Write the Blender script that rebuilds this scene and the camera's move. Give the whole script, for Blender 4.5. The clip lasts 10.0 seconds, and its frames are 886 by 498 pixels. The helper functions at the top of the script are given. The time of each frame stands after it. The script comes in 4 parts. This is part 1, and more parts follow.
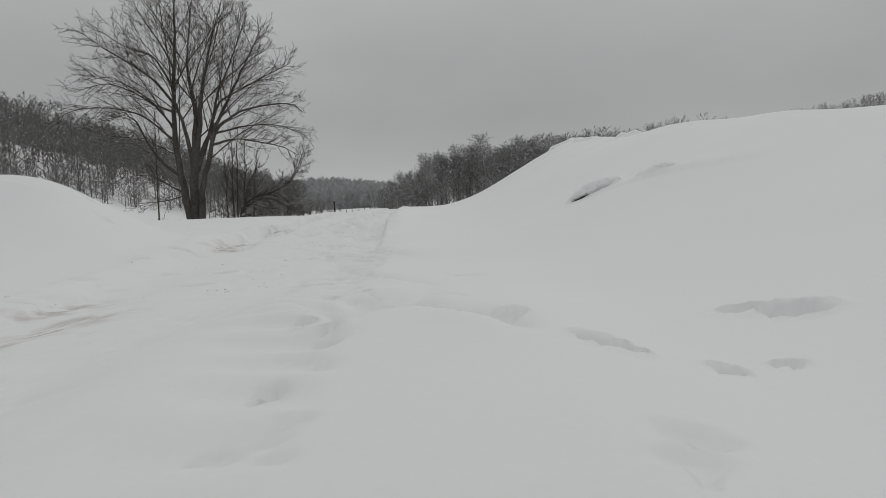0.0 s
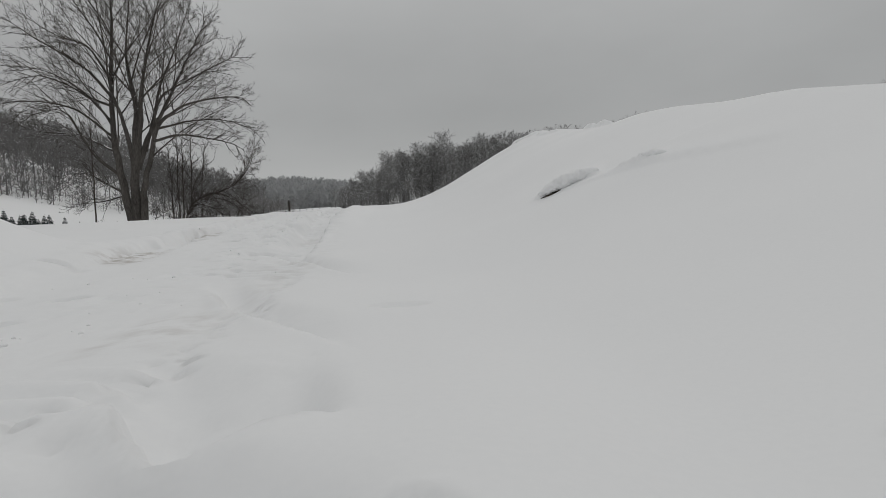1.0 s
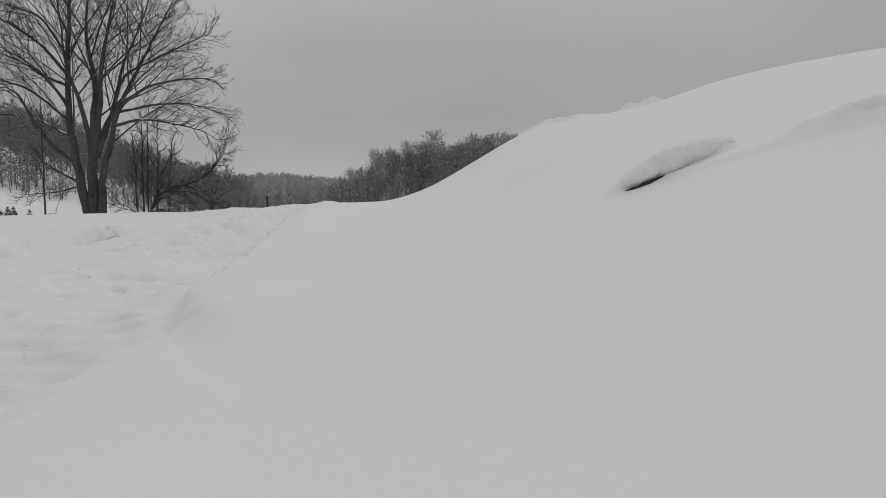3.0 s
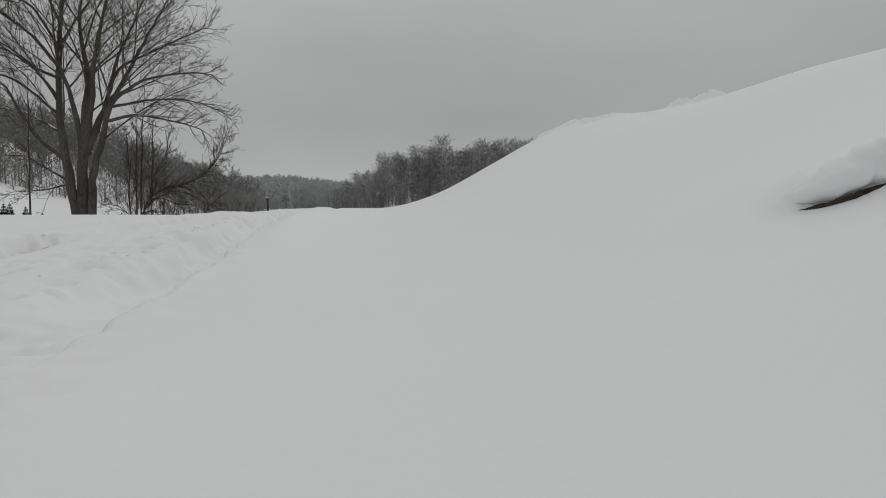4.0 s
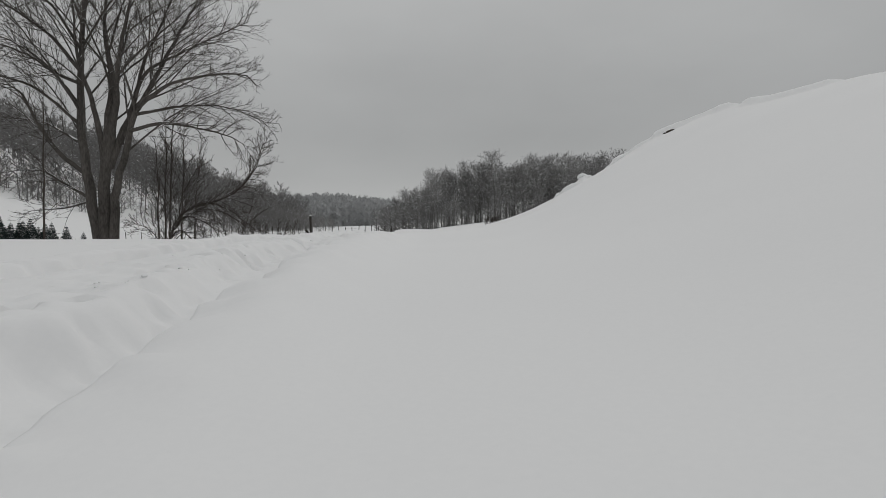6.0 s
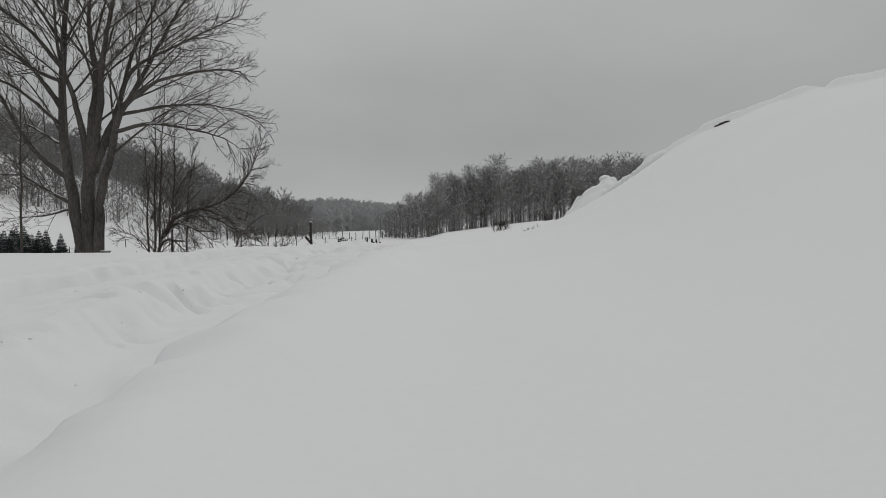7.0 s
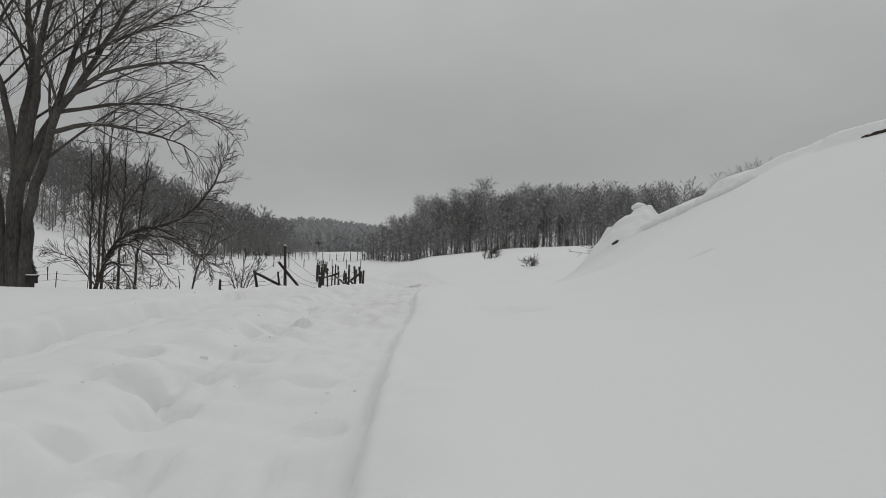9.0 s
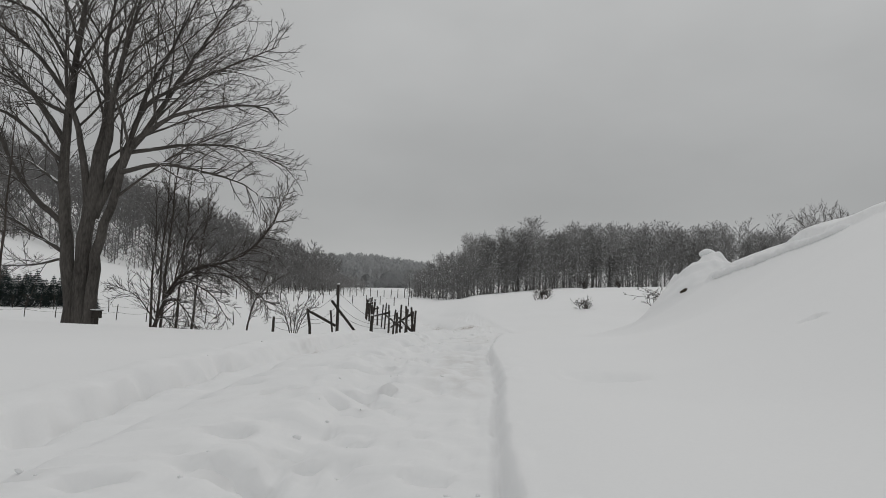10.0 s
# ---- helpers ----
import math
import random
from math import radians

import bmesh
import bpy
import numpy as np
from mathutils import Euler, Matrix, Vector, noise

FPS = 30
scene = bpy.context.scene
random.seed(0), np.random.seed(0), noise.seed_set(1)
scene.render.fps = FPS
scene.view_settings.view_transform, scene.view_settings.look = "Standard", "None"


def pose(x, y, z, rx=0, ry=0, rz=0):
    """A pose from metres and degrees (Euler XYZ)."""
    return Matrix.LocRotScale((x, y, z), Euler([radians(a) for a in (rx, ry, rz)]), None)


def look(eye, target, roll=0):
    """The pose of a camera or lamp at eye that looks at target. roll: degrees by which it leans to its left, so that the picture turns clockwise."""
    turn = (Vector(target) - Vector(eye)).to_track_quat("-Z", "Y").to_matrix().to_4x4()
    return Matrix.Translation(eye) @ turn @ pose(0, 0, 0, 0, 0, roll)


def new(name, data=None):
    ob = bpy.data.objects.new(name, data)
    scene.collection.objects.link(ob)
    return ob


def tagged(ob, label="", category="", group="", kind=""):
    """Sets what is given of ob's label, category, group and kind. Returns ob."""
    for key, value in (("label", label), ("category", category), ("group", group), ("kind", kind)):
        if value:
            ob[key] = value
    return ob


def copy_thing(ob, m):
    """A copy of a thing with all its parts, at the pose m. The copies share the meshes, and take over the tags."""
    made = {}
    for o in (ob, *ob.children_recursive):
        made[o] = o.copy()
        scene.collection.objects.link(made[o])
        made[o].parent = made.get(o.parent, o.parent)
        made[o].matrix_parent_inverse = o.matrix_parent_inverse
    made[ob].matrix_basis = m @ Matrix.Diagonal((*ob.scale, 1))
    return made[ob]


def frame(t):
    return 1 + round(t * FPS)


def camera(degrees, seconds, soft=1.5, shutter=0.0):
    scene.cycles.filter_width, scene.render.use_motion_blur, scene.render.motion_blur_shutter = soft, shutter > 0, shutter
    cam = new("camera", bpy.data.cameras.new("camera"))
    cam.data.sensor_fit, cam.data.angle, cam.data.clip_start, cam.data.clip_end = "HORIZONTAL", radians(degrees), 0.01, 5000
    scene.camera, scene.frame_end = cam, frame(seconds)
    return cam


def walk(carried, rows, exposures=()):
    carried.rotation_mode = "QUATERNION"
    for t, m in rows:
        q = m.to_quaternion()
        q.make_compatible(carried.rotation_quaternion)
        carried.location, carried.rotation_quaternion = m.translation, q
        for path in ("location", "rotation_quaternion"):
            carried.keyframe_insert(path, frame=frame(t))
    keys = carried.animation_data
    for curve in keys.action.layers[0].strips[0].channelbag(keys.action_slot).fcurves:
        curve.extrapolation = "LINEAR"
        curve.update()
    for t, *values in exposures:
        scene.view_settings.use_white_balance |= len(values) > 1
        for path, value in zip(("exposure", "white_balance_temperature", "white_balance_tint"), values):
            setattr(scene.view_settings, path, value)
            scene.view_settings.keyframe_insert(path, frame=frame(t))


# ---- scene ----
cam = camera(70.0, 10.0, 0.6)
PATH = [
    (0.0, (-1.504, 3.538, 1.853), (-1.502, 5.742, 1.691), -2.00),
    (0.5, (-1.403, 4.143, 1.852), (-1.333, 6.345, 1.679), -2.40),
    (1.0, (-1.317, 4.757, 1.839), (-1.189, 6.956, 1.667), -2.40),
    (1.5, (-1.297, 5.326, 1.781), (-1.110, 7.521, 1.607), -1.90),
    (2.0, (-1.265, 6.005, 1.743), (-1.053, 8.198, 1.563), -1.70),
    (2.5, (-1.257, 6.696, 1.753), (-1.075, 8.891, 1.575), -1.70),
    (4.0, (-1.231, 8.885, 1.821), (-1.082, 11.085, 1.669), 0.10),
    (4.5, (-1.286, 9.664, 1.771), (-1.177, 11.866, 1.628), -0.10),
    (5.0, (-1.423, 10.758, 1.802), (-1.367, 12.965, 1.686), 0.10),
    (5.5, (-1.592, 11.663, 1.824), (-1.583, 13.871, 1.721), 0.10),
    (7.0, (-1.860, 14.045, 1.935), (-1.887, 16.254, 1.858), -0.40),
    (7.5, (-1.983, 14.733, 1.904), (-1.989, 16.940, 1.804), -1.20),
    (8.0, (-2.112, 15.449, 1.985), (-2.068, 17.655, 1.872), -0.70),
    (8.5, (-2.134, 16.260, 2.046), (-2.033, 18.466, 1.965), 0.60),
    (9.0, (-2.307, 17.081, 2.136), (-2.269, 19.291, 2.140), 1.30),
    (9.5, (-2.522, 17.276, 2.222), (-2.586, 19.482, 2.344), 1.00),
    (10.0, (-2.585, 17.321, 2.266), (-2.711, 19.523, 2.395), 2.40),
]
EXPOSURES = [(0.0, -0.11), (5.0, -0.10), (8.0, -0.09), (9.0, -0.07), (10.0, -0.03)]
walk(cam, [(t, look(eye, target, roll)) for t, eye, target, roll in PATH], EXPOSURES)

# ---- world: overcast winter sky, brighter overhead ----
SUN_UP, SUN_TURN = radians(46), radians(205)
world = bpy.data.worlds.new("overcast_sky")
scene.world = world
world.use_nodes = True
wn, wl = world.node_tree.nodes, world.node_tree.links
wn.clear()
w_out = wn.new("ShaderNodeOutputWorld")
w_bg = wn.new("ShaderNodeBackground")
w_sky = wn.new("ShaderNodeTexSky")
w_sky.sky_type, w_sky.sun_disc, w_sky.sun_elevation, w_sky.sun_rotation = "NISHITA", False, SUN_UP, SUN_TURN
w_co = wn.new("ShaderNodeTexCoord")
w_sep = wn.new("ShaderNodeSeparateXYZ")
wl.new(w_co.outputs["Generated"], w_sep.inputs[0])
w_ramp = wn.new("ShaderNodeValToRGB")          # cloud deck: from the skyline up to the zenith
w_ramp.color_ramp.interpolation = "B_SPLINE"
stops = [(0.0, 0.50), (0.06, 0.44), (0.14, 0.35), (0.26, 0.42), (0.42, 0.50), (0.65, 0.53), (1.0, 0.55)]
while len(w_ramp.color_ramp.elements) < len(stops):
    w_ramp.color_ramp.elements.new(0.5)
for el, (p, v) in zip(w_ramp.color_ramp.elements, stops):
    el.position, el.color = p, (v * 0.987, v, v * 0.998, 1)
wl.new(w_sep.outputs["Z"], w_ramp.inputs[0])
w_map = wn.new("ShaderNodeMapping")
w_map.inputs["Scale"].default_value = (1.5, 1.5, 3.2)
wl.new(w_co.outputs["Generated"], w_map.inputs[0])
w_noise = wn.new("ShaderNodeTexNoise")
w_noise.inputs["Scale"].default_value, w_noise.inputs["Detail"].default_value = 1.3, 5.0
wl.new(w_map.outputs[0], w_noise.inputs["Vector"])
w_range = wn.new("ShaderNodeMapRange")
w_range.inputs["From Min"].default_value, w_range.inputs["From Max"].default_value = 0.3, 0.7
w_range.inputs["To Min"].default_value, w_range.inputs["To Max"].default_value = 0.92, 1.08
wl.new(w_noise.outputs["Fac"], w_range.inputs[0])
w_mul = wn.new("ShaderNodeMix")
w_mul.data_type, w_mul.blend_type = "RGBA", "MULTIPLY"
w_mul.inputs[0].default_value = 1.0
wl.new(w_ramp.outputs[0], w_mul.inputs[6])
wl.new(w_range.outputs[0], w_mul.inputs[7])
w_mix = wn.new("ShaderNodeMix")
w_mix.data_type = "RGBA"
w_mix.inputs[0].default_value = 0.985            # the deck is closed: hardly any clear sky comes through
w_dim = wn.new("ShaderNodeMix")
w_dim.data_type, w_dim.blend_type = "RGBA", "MULTIPLY"
w_dim.inputs[0].default_value = 1.0
w_dim.inputs[7].default_value = (0.1, 0.1, 0.1, 1)
wl.new(w_sky.outputs[0], w_dim.inputs[6])
wl.new(w_dim.outputs[2], w_mix.inputs[6])
wl.new(w_mul.outputs[2], w_mix.inputs[7])
wl.new(w_mix.outputs[2], w_bg.inputs[0])
w_bg.inputs[1].default_value = 1.0
wl.new(w_bg.outputs[0], w_out.inputs[0])

sun_data = bpy.data.lights.new("sun", "SUN")
sun_data.energy, sun_data.angle, sun_data.color = 0.45, radians(60), (1.0, 0.97, 0.93)
sun = new("sun", sun_data)
sun.matrix_world = Matrix.Rotation(-SUN_TURN, 4, "Z") @ Matrix.Rotation(radians(90) - SUN_UP, 4, "X") @ Matrix.Identity(4)


# ---- materials ----
def material(name, dark, light, rough=0.8, scale=4.0, fine=40.0, bump=0.2, depth=0.02, snow=0.0, stretch=(1, 1, 1), vary=0.0, specular=0.3):
    """Two scales of colour noise and relief; snow: how much of the upward faces is snowed over."""
    m = bpy.data.materials.new(name)
    m.use_nodes = True
    n, l = m.node_tree.nodes, m.node_tree.links
    bsdf = n["Principled BSDF"]
    bsdf.inputs["Roughness"].default_value = rough
    bsdf.inputs["Specular IOR Level"].default_value = specular
    co, mp = n.new("ShaderNodeTexCoord"), n.new("ShaderNodeMapping")
    mp.inputs["Scale"].default_value = stretch
    l.new(co.outputs["Object"], mp.inputs[0])
    big, small = n.new("ShaderNodeTexNoise"), n.new("ShaderNodeTexNoise")
    for t, s in ((big, scale), (small, fine)):
        t.inputs["Scale"].default_value, t.inputs["Detail"].default_value = s, 4
        l.new(mp.outputs[0], t.inputs["Vector"])
    add = n.new("ShaderNodeMath")
    add.operation = "ADD"
    l.new(big.outputs["Fac"], add.inputs[0])
    l.new(small.outputs["Fac"], add.inputs[1])
    ramp = n.new("ShaderNodeMapRange")
    ramp.inputs["From Min"].default_value, ramp.inputs["From Max"].default_value = 0.65, 1.35
    l.new(add.outputs[0], ramp.inputs[0])
    mix = n.new("ShaderNodeMix")
    mix.data_type = "RGBA"
    mix.inputs[6].default_value, mix.inputs[7].default_value = (*dark, 1), (*light, 1)
    l.new(ramp.outputs[0], mix.inputs[0])
    colour = mix.outputs[2]
    if vary:
        info, hsv, rng = n.new("ShaderNodeObjectInfo"), n.new("ShaderNodeHueSaturation"), n.new("ShaderNodeMapRange")
        rng.inputs["To Min"].default_value, rng.inputs["To Max"].default_value = 1 - vary, 1 + vary
        l.new(info.outputs["Random"], rng.inputs[0])
        l.new(rng.outputs[0], hsv.inputs["Value"])
        l.new(colour, hsv.inputs["Color"])
        colour = hsv.outputs[0]
    if snow:
        geo, sep = n.new("ShaderNodeNewGeometry"), n.new("ShaderNodeSeparateXYZ")
        l.new(geo.outputs["Normal"], sep.inputs[0])
        patch = n.new("ShaderNodeTexNoise")
        patch.inputs["Scale"].default_value = 2.2
        l.new(co.outputs["Object"], patch.inputs["Vector"])
        lift = n.new("ShaderNodeMath")
        lift.operation = "MULTIPLY_ADD"
        lift.inputs[1].default_value = 1.6
        lift.inputs[2].default_value = -0.8
        l.new(patch.outputs["Fac"], lift.inputs[0])
        tot = n.new("ShaderNodeMath")
        tot.operation = "ADD"
        l.new(sep.outputs["Z"], tot.inputs[0])
        l.new(lift.outputs[0], tot.inputs[1])
        step = n.new("ShaderNodeMapRange")
        step.inputs["From Min"].default_value, step.inputs["From Max"].default_value = 1.0 - snow, 1.12 - snow
        l.new(tot.outputs[0], step.inputs[0])
        white = n.new("ShaderNodeMix")
        white.data_type = "RGBA"
        white.inputs[7].default_value = (0.82, 0.83, 0.84, 1)
        l.new(step.outputs[0], white.inputs[0])
        l.new(colour, white.inputs[6])
        colour = white.outputs[2]
    l.new(colour, bsdf.inputs["Base Color"])
    bmp = n.new("ShaderNodeBump")
    bmp.inputs["Strength"].default_value, bmp.inputs["Distance"].default_value = bump, depth
    l.new(add.outputs[0], bmp.inputs["Height"])
    l.new(bmp.outputs[0], bsdf.inputs["Normal"])
    return m


def snow_material():
    """Snow with faint grain; the trodden mud of the wheel ruts shows through where the mesh says so."""
    m = material("snow", (0.838, 0.841, 0.847), (0.862, 0.863, 0.867), 0.75, 0.8, 60.0, 0.001, 0.003, specular=0.15)
    n, l = m.node_tree.nodes, m.node_tree.links
    bsdf = n["Principled BSDF"]
    base = bsdf.inputs["Base Color"].links[0].from_socket
    attr = n.new("ShaderNodeAttribute")
    attr.attribute_name = "soil"
    noise_t = n.new("ShaderNodeTexNoise")
    noise_t.inputs["Scale"].default_value, noise_t.inputs["Detail"].default_value = 7.0, 8
    co = n.new("ShaderNodeTexCoord")
    l.new(co.outputs["Object"], noise_t.inputs["Vector"])
    mul = n.new("ShaderNodeMath")
    mul.operation = "MULTIPLY"
    rng = n.new("ShaderNodeMapRange")
    rng.inputs["From Min"].default_value, rng.inputs["From Max"].default_value = 0.42, 0.68
    l.new(noise_t.outputs["Fac"], rng.inputs[0])
    l.new(rng.outputs[0], mul.inputs[0])
    l.new(attr.outputs["Fac"], mul.inputs[1])
    mix = n.new("ShaderNodeMix")
    mix.data_type = "RGBA"
    mix.inputs[7].default_value = (0.30, 0.25, 0.21, 1)
    l.new(mul.outputs[0], mix.inputs[0])
    l.new(base, mix.inputs[6])
    l.new(mix.outputs[2], bsdf.inputs["Base Color"])
    return m


SNOW = snow_material()
CAP = material("loose_snow", (0.80, 0.81, 0.82), (0.87, 0.875, 0.88), 0.75, 3.0, 60.0, 0.5, 0.02, specular=0.15)
BARK = material("grey_brown_bark", (0.036, 0.032, 0.029), (0.135, 0.124, 0.113), 0.9, 3.0, 26.0, 0.9, 0.03, 0.10, (1, 1, 0.25))
LIMB = material("dark_limb_bark", (0.05, 0.045, 0.04), (0.12, 0.11, 0.10), 0.9, 3.0, 26.0, 0.6, 0.02, 0.28)
TWIG = material("twig_bark", (0.055, 0.049, 0.045), (0.115, 0.106, 0.098), 0.9, 2.0, 20.0, 0.3, 0.01, 0.12)
WOOD = material("weathered_post_wood", (0.022, 0.019, 0.017), (0.075, 0.066, 0.058), 0.9, 5.0, 60.0, 0.7, 0.01, 0.05, (1, 1, 0.12), 0.25)
# dark log wood; its strips also stand in for shaded slits and a hole
LOG_SLIT = material("dark_log_and_slit", (0.016, 0.013, 0.010), (0.085, 0.066, 0.048), 0.8, 14.0, 60.0, 0.8, 0.02)
WIRE = material("rusty_wire", (0.035, 0.028, 0.024), (0.07, 0.055, 0.045), 0.6, 30.0, 200.0, 0.1, 0.001)
NEEDLE = material("spruce_needles", (0.012, 0.022, 0.022), (0.032, 0.048, 0.046), 0.85, 6.0, 60.0, 0.5, 0.02, 0.10)
# forest bark and twigs painted paler than near trees, partly for distance haze
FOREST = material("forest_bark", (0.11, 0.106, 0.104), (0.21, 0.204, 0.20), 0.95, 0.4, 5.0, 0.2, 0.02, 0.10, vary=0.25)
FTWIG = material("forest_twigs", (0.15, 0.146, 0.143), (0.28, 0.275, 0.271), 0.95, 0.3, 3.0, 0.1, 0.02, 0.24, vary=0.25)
# far ridge trees: base colour lifted to imitate haze
HAZE_PALE = material("haze_pale_far_trees", (0.43, 0.435, 0.44), (0.60, 0.605, 0.61), 0.95, 0.05, 0.6, 0.1, 0.02)
SNOWY_HAZED = material("hazed_snowy_twigs", (0.17, 0.166, 0.163), (0.32, 0.316, 0.312), 0.95, 0.3, 3.0, 0.1, 0.02, 0.40, vary=0.25)
HAZEL = material("shrub_bark", (0.04, 0.034, 0.03), (0.10, 0.086, 0.076), 0.9, 4.0, 30.0, 0.4, 0.01, 0.15)


# ---- mesh helpers ----
def mesh_from(name, verts, faces, mats, smooth=True):
    me = bpy.data.meshes.new(name)
    me.from_pydata(verts, [], faces)
    for m in (mats if isinstance(mats, (list, tuple)) else [mats]):
        me.materials.append(m)
    if smooth:
        me.polygons.foreach_set("use_smooth", np.ones(len(me.polygons), dtype=bool))
    me.update()
    return me


def part(name, data, mats, parent, label=""):
    """data: (verts, faces) or a mesh. Links ONE mesh object under parent."""
    me = data if isinstance(data, bpy.types.Mesh) else mesh_from(name, data[0], data[1], mats)
    ob = new(name, me)
    ob.parent = parent
    return tagged(ob, label)


class Tubes:
    """Collects tapered tubes into one mesh."""

    def __init__(self):
        self.v, self.f = [], []

    def add(self, pts, radii, sides=5, cap=True):
        start, count = len(self.v), len(pts)
        for i, p in enumerate(pts):
            d = (pts[min(i + 1, count - 1)] - pts[max(i - 1, 0)]).normalized()
            a = d.cross(Vector((0.31, 0.95, 0.07))).normalized()
            b = d.cross(a)
            for k in range(sides):
                w = 2 * math.pi * k / sides
                self.v.append(p + (a * math.cos(w) + b * math.sin(w)) * radii[i])
        for i in range(count - 1):
            for k in range(sides):
                q, r = start + i * sides, (k + 1) % sides
                self.f.append((q + k, q + r, q + sides + r, q + sides + k))
        if cap:
            self.f.append(tuple(range(start + sides - 1, start - 1, -1)))
            self.f.append(tuple(start + (count - 1) * sides + k for k in range(sides)))

    def data(self):
        return self.v, self.f


def rand_dir(rng):
    while True:
        v = Vector((rng.uniform(-1, 1), rng.uniform(-1, 1), rng.uniform(-1, 1)))
        if 0.05 < v.length < 1:
            return v.normalized()


def bough(rng, start, way, length, bend, wobble, steps):
    """A wandering line; bend: a vector that pulls it along the way."""
    pts, p, d = [start.copy()], start.copy(), way.normalized()
    for i in range(steps):
        d = (d + bend * (1.0 / steps) + rand_dir(rng) * wobble).normalized()
        p = p + d * (length / steps)
        pts.append(p.copy())
    return pts


def along(pts, u):
    """Point and direction at the share u of a line."""
    k = min(int(u * (len(pts) - 1)), len(pts) - 2)
    f = u * (len(pts) - 1) - k
    return pts[k].lerp(pts[k + 1], f), (pts[k + 1] - pts[k]).normalized()


# ---- terrain ----
def value_noise(x, y, size, seed):
    """Smooth noise in -1..1 with features of that size, for arrays."""
    g = np.random.RandomState(seed).uniform(-1, 1, (128, 128))
    u, v = x / size + 1000.37, y / size + 1000.71
    iu, iv = np.floor(u).astype(int), np.floor(v).astype(int)
    fu, fv = u - iu, v - iv
    fu, fv = fu * fu * (3 - 2 * fu), fv * fv * (3 - 2 * fv)
    a, b = g[iu % 128, iv % 128], g[(iu + 1) % 128, iv % 128]
    c, d = g[iu % 128, (iv + 1) % 128], g[(iu + 1) % 128, (iv + 1) % 128]
    return (a * (1 - fu) + b * fu) * (1 - fv) + (c * (1 - fu) + d * fu) * fv


def steps(v, a, b):
    u = np.clip((v - a) / (b - a), 0, 1)
    return u * u * (3 - 2 * u)


def soft(v, table, w=1.2):
    """Rounded line through a short table of (place, value)."""
    xs, zs = [p[0] for p in table], [p[1] for p in table]
    return sum(np.interp(v + o * w, xs, zs) * k for o, k in ((-1, 0.2), (-0.5, 0.2), (0, 0.2), (0.5, 0.2), (1, 0.2)))


LEVEL_R = [(-40, 0.9), (0, 1.2), (3.6, 1.40), (5, 1.46), (6, 1.44), (7.5, 1.38), (9, 1.37), (11, 1.40), (12, 1.43), (13, 1.48), (14, 1.54), (16, 1.65), (18, 1.69), (20, 1.72), (22, 1.74), (24.5, 1.73), (28, 1.52), (33, 1.1), (40, 0.75), (60, 0.4), (150, 0.3)]
LEVEL_L = [(-40, 0.8), (0, 1.2), (6, 1.30), (10, 1.38), (16, 1.50), (20, 1.60), (22, 1.62), (24, 1.56), (26, 1.48), (28, 1.38), (31, 1.02), (34, 0.55), (45, 0.05), (60, -0.1), (150, 0.0)]
CREST_X = [(-40, 5.0), (4, 3.0), (9, 2.4), (12.6, 2.2), (19.6, 2.25), (22.5, 2.3), (26, 2.35), (29, 2.3), (31, 2.4), (34, 2.0), (40, 1.6)]
CREST_Z = [(-40, 1.4), (4, 2.0), (9.1, 2.52), (10.6, 2.72), (12, 2.90), (13, 2.94), (15, 2.96), (17, 3.11), (19, 3.25), (20.5, 3.38), (22, 3.50), (23.8, 3.56), (25.2, 3.50), (27, 3.20), (29.3, 2.93), (31, 2.72), (33, 1.8), (36, 1.2), (44, 0.8)]
FOOT_X = [(-40, 0.5), (4, -0.4), (8.75, -1.0), (15, -1.2), (20, -1.3), (25, -0.9), (28, -0.6), (31, -0.5), (40, -0.5)]
RUT_R = [(-40, -1.2), (4, -1.95), (6, -2.08), (8, -2.22), (9.5, -2.38), (12, -2.55), (14, -2.68), (16, -2.74), (19, -2.73), (21, -2.71), (24, -2.66), (30, -2.3), (38, -1.6), (48, -2.6), (70, -6.5), (120, -16)]
RUT_L = [(-40, -2.8), (4, -3.15), (6, -3.35), (7.5, -3.6), (10, -3.95), (14, -4.35), (18, -4.38), (22, -4.28), (30, -4.0), (38, -3.4), (48, -4.5), (70, -8.4), (120, -18)]

HILL_R = [(0, 0), (13, 3), (23, 6), (40, 5.5), (52, 6.5), (62, 7), (74, 6.5), (86, 7.5), (97, 10.5), (111, 15), (136, 19), (200, 28), (300, 36)]


def uphill(x, y):
    """Distance up the hillside on the left, from its foot."""
    return -x - 0.17 * y - 24 + 9 * steps(y, 105, 150)


